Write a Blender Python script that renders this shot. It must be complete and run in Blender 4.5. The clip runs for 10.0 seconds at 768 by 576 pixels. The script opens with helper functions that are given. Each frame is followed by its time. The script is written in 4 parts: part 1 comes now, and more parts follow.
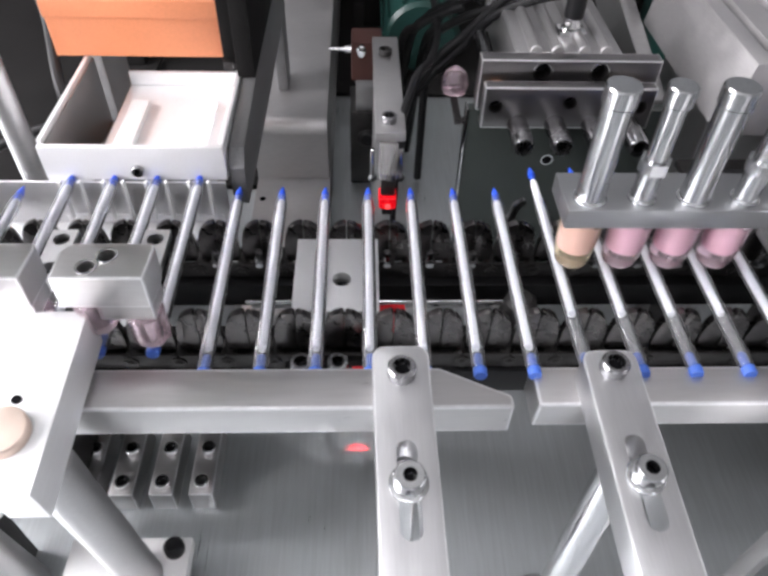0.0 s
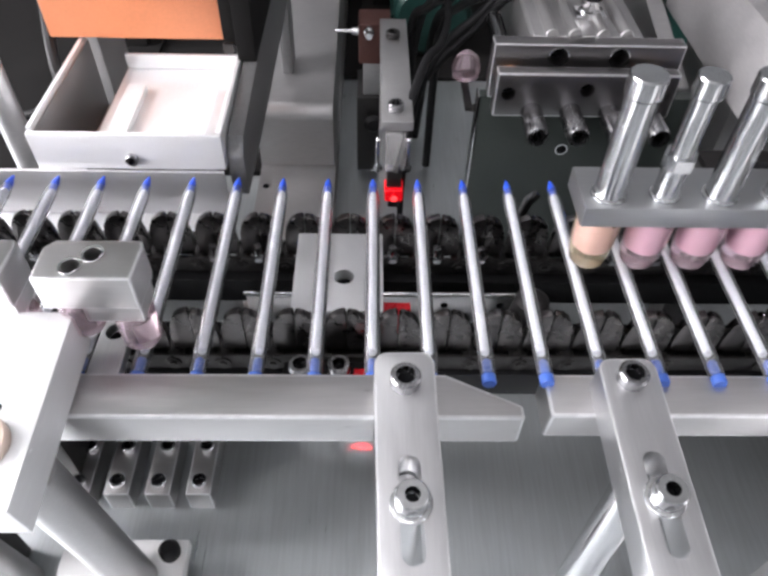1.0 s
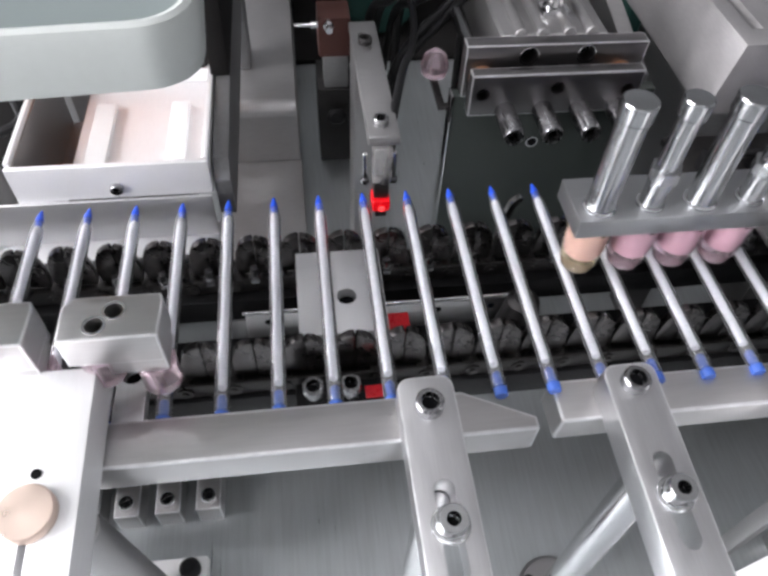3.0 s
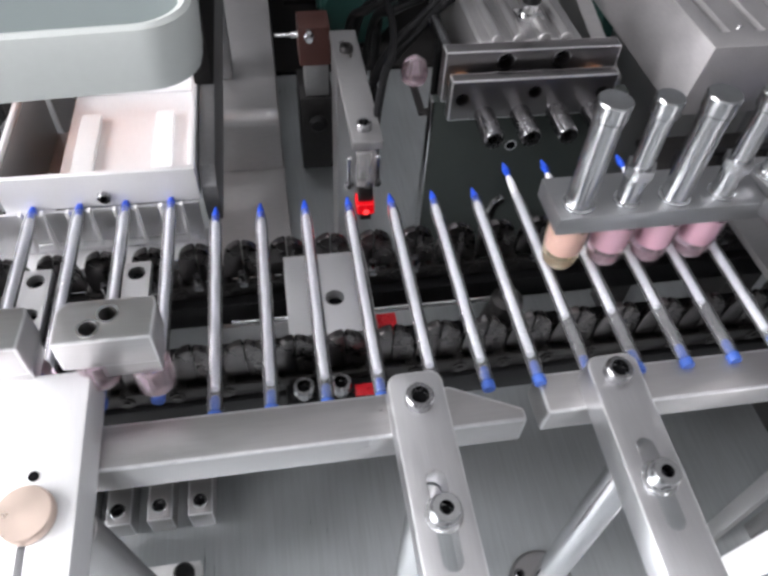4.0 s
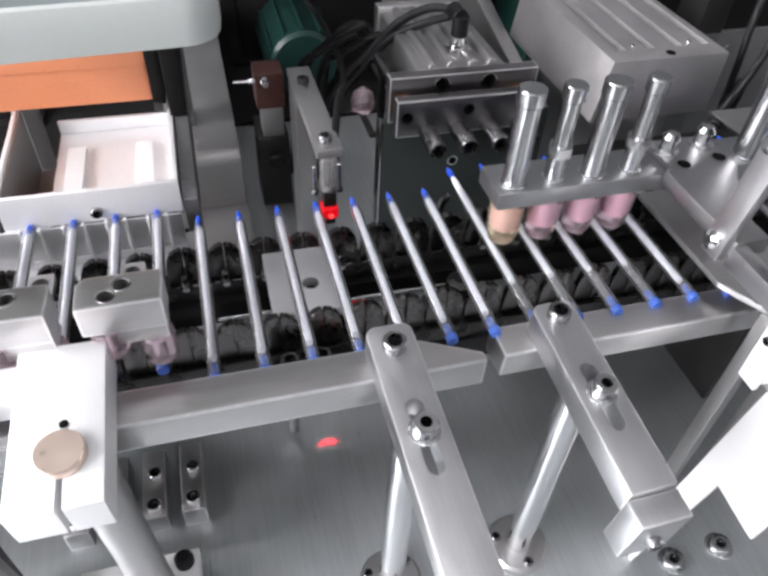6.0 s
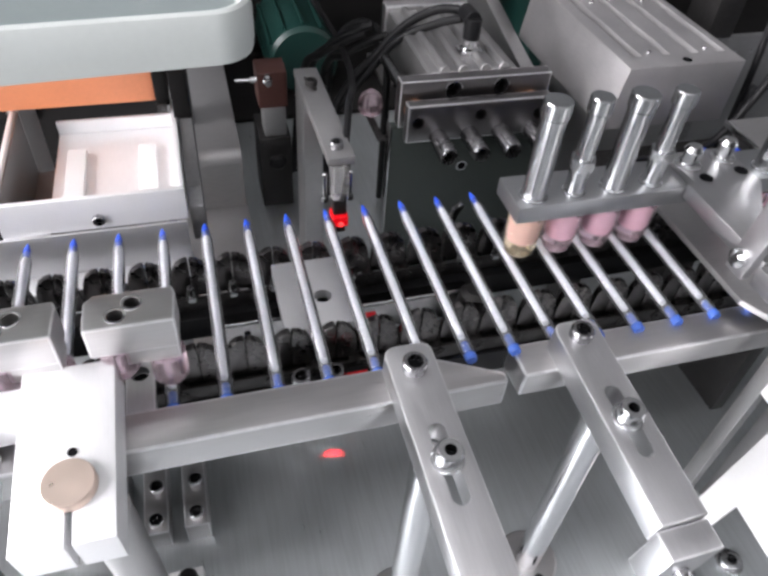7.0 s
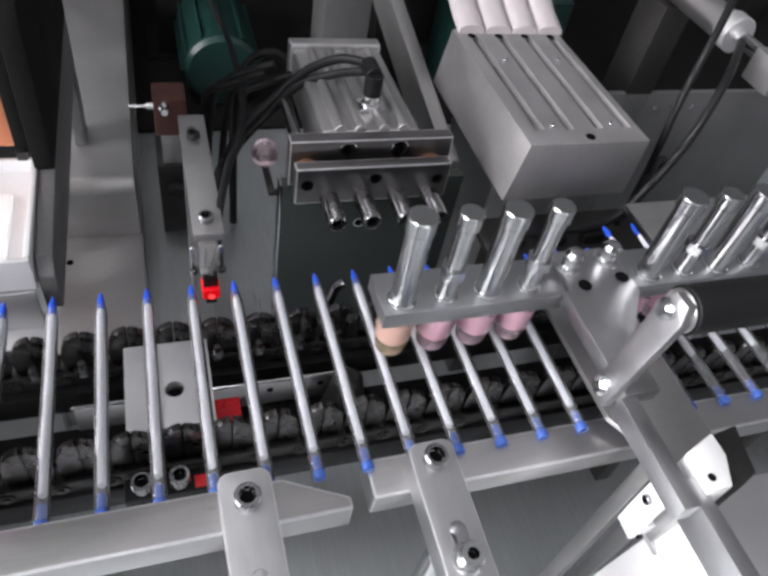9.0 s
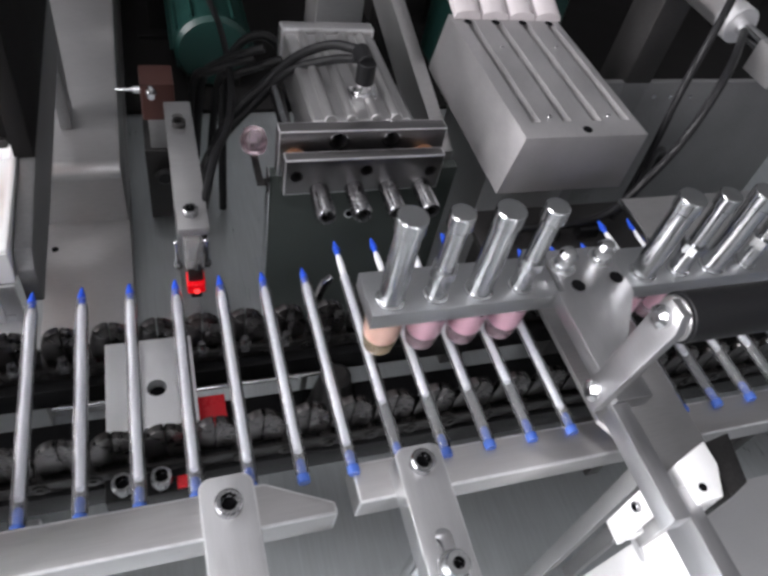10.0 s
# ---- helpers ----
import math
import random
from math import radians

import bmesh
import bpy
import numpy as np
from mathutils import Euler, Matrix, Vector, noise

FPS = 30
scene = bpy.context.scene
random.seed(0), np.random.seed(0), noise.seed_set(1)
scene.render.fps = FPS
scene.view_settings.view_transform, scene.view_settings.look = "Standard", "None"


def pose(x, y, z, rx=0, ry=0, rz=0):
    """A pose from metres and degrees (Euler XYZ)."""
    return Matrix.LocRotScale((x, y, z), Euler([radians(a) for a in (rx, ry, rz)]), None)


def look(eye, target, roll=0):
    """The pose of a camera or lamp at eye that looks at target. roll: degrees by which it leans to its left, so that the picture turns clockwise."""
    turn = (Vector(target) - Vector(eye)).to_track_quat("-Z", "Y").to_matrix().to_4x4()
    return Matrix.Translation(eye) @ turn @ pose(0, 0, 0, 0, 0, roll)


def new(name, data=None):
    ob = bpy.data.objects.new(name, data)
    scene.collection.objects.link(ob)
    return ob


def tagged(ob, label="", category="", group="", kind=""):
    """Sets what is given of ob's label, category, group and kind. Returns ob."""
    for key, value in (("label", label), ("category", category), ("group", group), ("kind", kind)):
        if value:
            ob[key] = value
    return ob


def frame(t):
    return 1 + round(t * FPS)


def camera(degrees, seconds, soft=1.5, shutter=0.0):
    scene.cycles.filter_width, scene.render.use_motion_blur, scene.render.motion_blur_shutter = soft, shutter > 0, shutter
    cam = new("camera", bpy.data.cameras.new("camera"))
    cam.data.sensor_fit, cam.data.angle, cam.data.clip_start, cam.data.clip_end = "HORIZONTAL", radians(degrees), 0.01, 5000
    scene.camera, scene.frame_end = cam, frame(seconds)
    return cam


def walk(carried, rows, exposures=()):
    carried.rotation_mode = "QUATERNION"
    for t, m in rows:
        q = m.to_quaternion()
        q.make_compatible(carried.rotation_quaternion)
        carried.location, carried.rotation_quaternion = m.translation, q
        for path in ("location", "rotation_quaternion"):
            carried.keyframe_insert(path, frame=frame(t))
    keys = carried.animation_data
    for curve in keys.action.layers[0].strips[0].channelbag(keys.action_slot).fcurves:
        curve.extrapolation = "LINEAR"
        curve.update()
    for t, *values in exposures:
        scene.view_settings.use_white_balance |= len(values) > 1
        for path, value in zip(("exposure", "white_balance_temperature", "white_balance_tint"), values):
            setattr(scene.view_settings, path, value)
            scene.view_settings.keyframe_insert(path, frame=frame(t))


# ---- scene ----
cam = camera(59.75, 10.0, soft=3.0, shutter=0.45)
# seconds, x, y, z, and the turns about x, y and z in degrees
ROWS = [
    (0, -0.0299, -0.3215, 0.3495, 43.70, -1.40, -1.44),
    (0.5, -0.0241, -0.3057, 0.3441, 43.05, -0.72, -0.62),
    (1, -0.0273, -0.3031, 0.3420, 42.19, -1.26, -0.54),
    (1.5, -0.0315, -0.2960, 0.3423, 41.50, -1.52, -1.14),
    (1.8, -0.0370, -0.2860, 0.3540, 40.24, -2.46, -5.37),
    (2, -0.0444, -0.2860, 0.3591, 39.21, -2.67, -6.93),
    (2.5, -0.0528, -0.2805, 0.3652, 38.66, -2.51, -6.84),
    (2.7, -0.0540, -0.2825, 0.3685, 38.71, -2.22, -6.74),
    (3.8, -0.0651, -0.2884, 0.3691, 39.18, -1.91, -8.34),
    (4, -0.0612, -0.2928, 0.3710, 39.74, -2.52, -8.92),
    (4.5, -0.0569, -0.2997, 0.3743, 40.26, -2.56, -9.87),
    (5, -0.0633, -0.3253, 0.3766, 42.13, -2.75, -14.49),
    (5.5, -0.0738, -0.3500, 0.3805, 45.22, -2.75, -15.50),
    (5.7, -0.0782, -0.3618, 0.3729, 45.88, -2.36, -14.88),
    (6.8, -0.0958, -0.3436, 0.3736, 45.49, -3.56, -15.22),
    (7, -0.0959, -0.3385, 0.3730, 45.18, -3.72, -15.30),
    (7.5, -0.0961, -0.3282, 0.3715, 44.70, -4.25, -14.69),
    (8, -0.0715, -0.2969, 0.3882, 45.18, -6.53, -16.62),
    (8.5, -0.0508, -0.2969, 0.4003, 43.97, -8.22, -17.30),
    (9, -0.0332, -0.2861, 0.4116, 42.79, -8.91, -15.75),
    (9.5, -0.0402, -0.2833, 0.4127, 42.04, -9.20, -14.93),
    (10, -0.0260, -0.2733, 0.4126, 40.95, -9.66, -15.53),
]
walk(cam, [(t, pose(x, y, z, rx, ry, rz)) for t, x, y, z, rx, ry, rz in ROWS],
     exposures=[(0.0, 0.43, 6680, 17), (1.5, 0.41, 6680, 17), (2.5, 0.17, 6640, 16), (5.5, 0.1, 6650, 16), (7.5, 0.15, 6680, 17), (8.3, 0.02, 6650, 16), (10.0, -0.01, 6650, 16)])

# ==== world, light and exposure
world = bpy.data.worlds.new("workshop")
scene.world = world
world.use_nodes = True
world.node_tree.nodes["Background"].inputs[0].default_value = (0.55, 0.6, 0.68, 1)
world.node_tree.nodes["Background"].inputs[1].default_value = 0.25
scene.view_settings.exposure = 0.0
DECK = -0.085
DAYLIGHT = 112.0
PITCH = 0.0254
PEN_Z = 0.1


# ==== materials
def material(name, color, rough=0.5, metal=0.0, grain=(40, 40, 40), vary=0.12, bump=0.15, rough_vary=0.1, emit=0.0, alpha_trans=0.0,
             stain=6.0, coat=0.0, ior=1.45, sss=0.0):
    m = bpy.data.materials.new(name)
    m.use_nodes = True
    nt = m.node_tree
    b = nt.nodes["Principled BSDF"]
    tex = nt.nodes.new("ShaderNodeTexCoord")
    mp = nt.nodes.new("ShaderNodeMapping")
    mp.inputs["Scale"].default_value = grain
    nt.links.new(tex.outputs["Object"], mp.inputs["Vector"])
    fine = nt.nodes.new("ShaderNodeTexNoise")
    fine.inputs["Scale"].default_value = 12.0
    fine.inputs["Detail"].default_value = 6.0
    nt.links.new(mp.outputs["Vector"], fine.inputs["Vector"])
    broad = nt.nodes.new("ShaderNodeTexNoise")
    broad.inputs["Scale"].default_value = stain * 4
    broad.inputs["Detail"].default_value = 4.0
    nt.links.new(tex.outputs["Object"], broad.inputs["Vector"])
    add = nt.nodes.new("ShaderNodeMath")
    add.operation = "ADD"
    nt.links.new(fine.outputs["Fac"], add.inputs[0])
    nt.links.new(broad.outputs["Fac"], add.inputs[1])
    info = nt.nodes.new("ShaderNodeObjectInfo")
    r = nt.nodes.new("ShaderNodeMapRange")
    r.inputs["From Min"].default_value, r.inputs["From Max"].default_value = 0.6, 1.4
    r.inputs["To Min"].default_value, r.inputs["To Max"].default_value = 1 - vary, 1 + vary
    nt.links.new(add.outputs[0], r.inputs["Value"])
    mul = nt.nodes.new("ShaderNodeVectorMath")
    mul.operation = "SCALE"
    mul.inputs[0].default_value = color
    nt.links.new(r.outputs[0], mul.inputs["Scale"])
    nt.links.new(mul.outputs[0], b.inputs["Base Color"])
    rr = nt.nodes.new("ShaderNodeMapRange")
    rr.inputs["From Min"].default_value, rr.inputs["From Max"].default_value = 0.6, 1.4
    rr.inputs["To Min"].default_value, rr.inputs["To Max"].default_value = max(rough - rough_vary, 0.02), min(rough + rough_vary, 1)
    nt.links.new(add.outputs[0], rr.inputs["Value"])
    nt.links.new(rr.outputs[0], b.inputs["Roughness"])
    if bump:
        bp = nt.nodes.new("ShaderNodeBump")
        bp.inputs["Strength"].default_value = bump
        bp.inputs["Distance"].default_value = 0.0003
        nt.links.new(fine.outputs["Fac"], bp.inputs["Height"])
        nt.links.new(bp.outputs["Normal"], b.inputs["Normal"])
    b.inputs["Metallic"].default_value = metal
    b.inputs["IOR"].default_value = ior
    b.inputs["Coat Weight"].default_value = coat
    b.inputs["Transmission Weight"].default_value = alpha_trans
    if sss:
        b.inputs["Subsurface Weight"].default_value = sss
        b.inputs["Subsurface Scale"].default_value = 0.004
    if emit:
        b.inputs["Emission Color"].default_value = (*color, 1)
        b.inputs["Emission Strength"].default_value = emit
    return m


ALU = material("brushed_aluminium", (0.58, 0.57, 0.57), 0.36, 1.0, grain=(6, 90, 90), vary=0.08, bump=0.12)
ALU_Y = material("brushed_aluminium_lengthwise", (0.64, 0.64, 0.65), 0.38, 1.0, grain=(90, 6, 90), vary=0.08, bump=0.12)
SATIN = material("bead_blasted_aluminium", (0.72, 0.72, 0.73), 0.5, 0.85, grain=(60, 60, 60), vary=0.05, bump=0.08)
WHITE_ALU = material("bright_milled_aluminium", (0.86, 0.86, 0.87), 0.45, 0.4, grain=(80, 10, 80), vary=0.04, bump=0.08)
DULL = material("dull_grey_steel", (0.42, 0.415, 0.415), 0.42, 0.9, grain=(10, 60, 60), vary=0.12, bump=0.12)
GREY = material("grey_painted_plate", (0.3, 0.31, 0.31), 0.45, 0.3, vary=0.08, bump=0.06)
DECKM = material("brushed_deck_plate", (0.5, 0.53, 0.54), 0.36, 0.8, grain=(45, 2, 30), vary=0.14, bump=0.18, stain=3)
DARK = material("blackened_steel", (0.05, 0.048, 0.048), 0.42, 0.7, vary=0.3, bump=0.2)
CHAIN = material("oiled_chain_steel", (0.125, 0.118, 0.118), 0.3, 1.0, grain=(30, 30, 30), vary=0.15, bump=0.05, stain=20)
CHROME = material("polished_steel", (0.72, 0.72, 0.73), 0.14, 1.0, grain=(90, 90, 20), vary=0.05, bump=0.05, rough_vary=0.05)
STEEL = material("turned_steel", (0.3, 0.3, 0.31), 0.25, 1.0, grain=(90, 90, 20), vary=0.1, bump=0.1)
# near-black for discs that paint the shade inside bores, sockets and small holes
HOLE_SHADE = material("hole_shade", (0.006, 0.006, 0.007), 0.9, 0.0, vary=0.2, bump=0.0)
HOLE_SHADE.node_tree.nodes["Principled BSDF"].inputs["Specular IOR Level"].default_value = 0.05
BLACK = material("black_rubber", (0.01, 0.01, 0.011), 0.45, 0.0, vary=0.2, bump=0.1)
BLACK.node_tree.nodes["Principled BSDF"].inputs["Specular IOR Level"].default_value = 0.25
BARREL = material("clear_barrel_plastic", (0.93, 0.94, 0.96), 0.12, 0.0, vary=0.0, bump=0.0, rough_vary=0.0, alpha_trans=0.95, ior=1.36)
REFILL = material("white_refill_tube", (0.85, 0.85, 0.89), 0.35, 0.0, vary=0.0, bump=0.0)
BLUE = material("blue_plastic", (0.02, 0.09, 0.62), 0.35, 0.0, vary=0.08, bump=0.03)
PINK = material("pink_urethane", (0.93, 0.74, 0.81), 0.12, 0.0, vary=0.05, bump=0.0, rough_vary=0.04, alpha_trans=0.88, ior=1.36)
PINKCORE = material("pink_rubber_core", (0.82, 0.56, 0.65), 0.22, 0.0, vary=0.08, bump=0.05)
GLOSSGREY = material("satin_dark_alloy", (0.25, 0.24, 0.245), 0.32, 1.0, grain=(4, 40, 40), vary=0.04, bump=0.015, rough_vary=0.04)
HEADALU = material("grey_anodised_aluminium", (0.43, 0.44, 0.45), 0.4, 1.0, grain=(6, 90, 90), vary=0.08, bump=0.1)
ARMALU = material("satin_grey_aluminium", (0.5, 0.5, 0.51), 0.4, 1.0, grain=(90, 6, 90), vary=0.08, bump=0.1)
MOUNT = material("dark_green_grey_plate", (0.05, 0.06, 0.056), 0.4, 0.3, vary=0.1, bump=0.05)
SIDEM = material("dull_dark_side_sheet", (0.2, 0.2, 0.205), 0.5, 0.5, vary=0.2, bump=0.1)
# red colour standing in for patches lit by the sensor beam
REDSPILL = material("red_beam_patch", (0.62, 0.012, 0.022), 0.3, 0.0, vary=0.15, bump=0.05)
AMBER = material("amber_urethane", (0.93, 0.8, 0.6), 0.12, 0.0, vary=0.05, bump=0.0, rough_vary=0.04, alpha_trans=0.88, ior=1.36)
ZINC = material("zinc_plated_steel", (0.55, 0.56, 0.57), 0.22, 1.0, grain=(40, 40, 8), vary=0.08, bump=0.0, rough_vary=0.06)
ORANGE = material("orange_paint", (0.7, 0.25, 0.12), 0.5, 0.0, vary=0.08, bump=0.08)
CREAM = material("cream_card", (0.75, 0.68, 0.5), 0.6, 0.0, vary=0.06, bump=0.05)
WHITE = material("white_lacquer", (0.8, 0.8, 0.8), 0.38, 0.0, vary=0.03, bump=0.04)
PANEL = material("light_grey_plastic", (0.46, 0.49, 0.475), 0.4, 0.0, vary=0.03, bump=0.05)
FACE = material("grey_panel_face", (0.17, 0.2, 0.2), 0.35, 0.0, vary=0.04, bump=0.04)
SCREEN = material("blue_display_foil", (0.0, 0.16, 0.8), 0.3, 0.0, vary=0.05, bump=0.0, emit=0.3)
COPPER = material("copper_bushing", (0.72, 0.36, 0.2), 0.3, 1.0, vary=0.15, bump=0.1)
BRASS = material("pale_bronze_disc", (0.72, 0.58, 0.5), 0.36, 0.8, grain=(8, 8, 8), vary=0.05, bump=0.0)
GREEN = material("green_enamel", (0.005, 0.026, 0.022), 0.4, 0.0, vary=0.12, bump=0.1)
RUST = material("brown_red_block", (0.1, 0.04, 0.033), 0.45, 0.1, vary=0.15, bump=0.1)
LED = material("red_led", (0.75, 0.006, 0.012), 0.25, 0.0, vary=0.2, bump=0.0, emit=0.4, stain=60)
LEDCORE = material("red_led_core", (1.0, 0.06, 0.06), 0.3, 0.0, vary=0.0, bump=0.0, emit=1.3)
CLEAR = material("clear_acrylic", (0.9, 0.88, 0.88), 0.08, 0.0, vary=0.02, bump=0.0, alpha_trans=0.85)
# lighter metal on bevel faces, painting the bright highlight along the edges
EDGE = material("edge_highlight", (0.82, 0.82, 0.83), 0.42, 0.95, grain=(25, 25, 25), vary=0.14, bump=0.1)
EDGED = (ALU, GLOSSGREY, ALU_Y)
PLUG = material("pale_blue_plug", (0.045, 0.12, 0.46), 0.3, 0.0, vary=0.08, bump=0.0)
WALLM = material("painted_wall", (0.34, 0.35, 0.36), 0.8, 0.0, vary=0.04, bump=0.1, stain=1)
CEILM = material("grey_workshop_ceiling", (0.42, 0.42, 0.42), 0.8, 0.0, vary=0.03, bump=0.05, stain=1)
FLOORM = material("grey_floor_paint", (0.3, 0.31, 0.31), 0.6, 0.0, vary=0.1, bump=0.1, stain=1)
CHUTE = material("pale_pink_plastic", (0.5, 0.46, 0.47), 0.4, 0.0, vary=0.05, bump=0.04)
# near-black that puts the rear's shade into the colour of sheets, columns and plates
SHADE_BLACK = material("shade_black", (0.011, 0.0105, 0.0105), 0.75, 0.0, vary=0.3, bump=0.1)
SHADE_BLACK.node_tree.nodes["Principled BSDF"].inputs["Specular IOR Level"].default_value = 0.12
BLOCKM = material("rough_milled_aluminium", (0.46, 0.45, 0.455), 0.5, 0.85, grain=(70, 12, 70), vary=0.12, bump=0.3, stain=10)
FILLGLOW = material("fill_glow", (0.93, 0.97, 1.0), 0.5, 0.0, vary=0.0, bump=0.0, emit=9.0)


# ==== mesh helpers
def mesh_of(name, bm):
    me = bpy.data.meshes.new(name)
    bm.normal_update()
    bm.to_mesh(me)
    bm.free()
    return me


def part(name, bm, mat, parent=None, label="", smooth=None):
    me = mesh_of(name, bm) if isinstance(bm, bmesh.types.BMesh) else bm
    if not me.materials:
        me.materials.append(mat)
        me.materials.append(EDGE if mat in EDGED else mat)
    if smooth is None or smooth:
        for p in me.polygons:
            p.use_smooth = True
        me.set_sharp_from_angle(angle=radians(35))
    ob = new(name, me)
    if parent:
        ob.parent = parent
    if label:
        ob["label"] = label
    return ob


def thing(name, x=0.0, y=0.0, z=0.0, label="", category="", group="", kind=""):
    ob = new(name)
    ob.location = (x, y, z)
    ob.empty_display_size = 0.01
    return tagged(ob, label, category, group, kind)


def bevel(bm, width, seg=2, verts=None):
    es = [e for e in bm.edges if len(e.link_faces) == 2 and e.calc_face_angle(0) > 0.5]
    if width > 0 and es:
        bmesh.ops.bevel(bm, geom=es, offset=width, segments=seg, affect="EDGES", profile=0.6, clamp_overlap=True, material=1)
    return bm


def box(x0, x1, y0, y1, z0, z1, b=0.0008, seg=2):
    bm = bmesh.new()
    bmesh.ops.create_cube(bm, size=1.0, matrix=Matrix.Translation(((x0 + x1) / 2, (y0 + y1) / 2, (z0 + z1) / 2))
                          @ Matrix.Diagonal((x1 - x0, y1 - y0, z1 - z0, 1)))
    return bevel(bm, b, seg)


def prism(poly, z0, z1, b=0.0008, axis="z"):
    """An outline swept between two heights, along z, y or x."""
    bm = bmesh.new()

    def at(u, v, w):
        return (u, v, w) if axis == "z" else (u, w, v) if axis == "y" else (w, u, v)
    lo = [bm.verts.new(at(u, v, z0)) for u, v in poly]
    hi = [bm.verts.new(at(u, v, z1)) for u, v in poly]
    n = len(poly)
    bm.faces.new(lo)
    bm.faces.new(hi)
    for i in range(n):
        bm.faces.new((lo[i], lo[(i + 1) % n], hi[(i + 1) % n], hi[i]))
    bmesh.ops.recalc_face_normals(bm, faces=bm.faces)
    return bevel(bm, b)


def turned(profile, p, axis="z", seg=24, flip=1, hollow=False):
    """A body of revolution: profile of (radius, distance along the axis) from p."""
    bm = bmesh.new()
    rings = []
    px, py, pz = p
    for r, d in profile:
        ring = []
        for i in range(seg):
            a = 2 * math.pi * i / seg
            c, s = max(r, 1e-5) * math.cos(a), max(r, 1e-5) * math.sin(a)
            d2 = d * flip
            ring.append(bm.verts.new((px + c, py + s, pz + d2) if axis == "z" else (px + c, py + d2, pz + s) if axis == "y"
                                     else (px + d2, py + c, pz + s)))
        rings.append(ring)
    for a, b in zip(rings, rings[1:]):
        for i in range(seg):
            bm.faces.new((a[i], a[(i + 1) % seg], b[(i + 1) % seg], b[i]))
    if hollow:
        for i in range(seg):
            bm.faces.new((rings[-1][i], rings[-1][(i + 1) % seg], rings[0][(i + 1) % seg], rings[0][i]))
    else:
        bm.faces.new(rings[0])
        bm.faces.new(rings[-1])
    bmesh.ops.recalc_face_normals(bm, faces=bm.faces)
    return bm


def rod(p, length, r, axis="z", seg=20, c=0.0006):
    return turned([(r - c, 0), (r, c), (r, length - c), (r - c, length)], p, axis, seg)


def merge(*bms):
    out = bmesh.new()
    for b in bms:
        me = mesh_of("piece", b)
        out.from_mesh(me)
        bpy.data.meshes.remove(me)
    return out


def tube(name, pts, r, mat, parent=None, label="", seg=10):
    """A round cable or pipe through the points."""
    P = [Vector(p) for p in pts]
    path = []
    for i in range(len(P) - 1):
        a, b, c, d = P[max(i - 1, 0)], P[i], P[i + 1], P[min(i + 2, len(P) - 1)]
        for k in range(8):
            t = k / 8
            path.append(0.5 * ((2 * b) + (c - a) * t + (2 * a - 5 * b + 4 * c - d) * t * t + (3 * b - a - 3 * c + d) * t ** 3))
    path.append(P[-1])
    bm = bmesh.new()
    rings = []
    up = Vector((0.3, 0.2, 1)).normalized()
    for i, q in enumerate(path):
        t = (path[min(i + 1, len(path) - 1)] - path[max(i - 1, 0)]).normalized()
        u = t.cross(up).normalized()
        v = t.cross(u)
        rings.append([bm.verts.new(q + r * (math.cos(2 * math.pi * k / seg) * u + math.sin(2 * math.pi * k / seg) * v)) for k in range(seg)])
    for a, b in zip(rings, rings[1:]):
        for i in range(seg):
            bm.faces.new((a[i], a[(i + 1) % seg], b[(i + 1) % seg], b[i]))
    bm.faces.new(rings[0])
    bm.faces.new(rings[-1])
    bmesh.ops.recalc_face_normals(bm, faces=bm.faces)
    return part(name, bm, mat, parent, label)


def cut(ob, *tools):
    """Bores and slots: takes the tools' bodies out of a part's mesh, and bakes the result."""
    for bm in tools:
        t = new("bore", mesh_of("bore", bm))
        mod = ob.modifiers.new("bore", "BOOLEAN")
        mod.operation, mod.object, mod.solver = "DIFFERENCE", t, "EXACT"
        bpy.context.view_layer.update()
        me = bpy.data.meshes.new_from_object(ob.evaluated_get(bpy.context.evaluated_depsgraph_get()))
        ob.modifiers.remove(mod)
        old = ob.data
        ob.data = me
        bpy.data.meshes.remove(old)
        bpy.data.objects.remove(t)
    for p in ob.data.polygons:
        p.use_smooth = True
    ob.data.set_sharp_from_angle(angle=radians(35))
    return ob


def socket_screw(parent, p, r=0.0045, h=0.0045, axis="z", flip=1, mat=None, washer=False, name="screw"):
    """A cap screw with a hexagon socket, head proud of p along the axis."""
    mat = mat or STEEL
    w = 0.0012 if washer else 0.0
    k = 0.42 if washer else 0.6
    body = turned([(r, w), (r, h * 0.85 + w), (r * 0.88, h + w), (r * (k + 0.04), h + w), (r * k, h * 0.3 + w)], p, axis, 20, flip)
    if washer:
        body = merge(body, turned([(r * 1.25, 0), (r * 1.25, w * 0.8), (r * 1.18, w), (r * 0.9, w)], p, axis, 24, flip))
    s = part(name, body, mat, parent)
    part("socket", turned([(r * k, h * 0.31 + w), (r * k, h * 0.37 + w)], p, axis, 6, flip), HOLE_SHADE, s)
    return s


def round_box(x0, x1, y0, y1, z0, z1, rad, b=0.001, seg=6):
    poly = []
    for cx, cy, a0 in ((x1 - rad, y1 - rad, 0), (x0 + rad, y1 - rad, 90), (x0 + rad, y0 + rad, 180), (x1 - rad, y0 + rad, 270)):
        for k in range(seg + 1):
            a = radians(a0 + 90 * k / seg)
            poly.append((cx + rad * math.cos(a), cy + rad * math.sin(a)))
    return prism(poly, z0, z1, b)


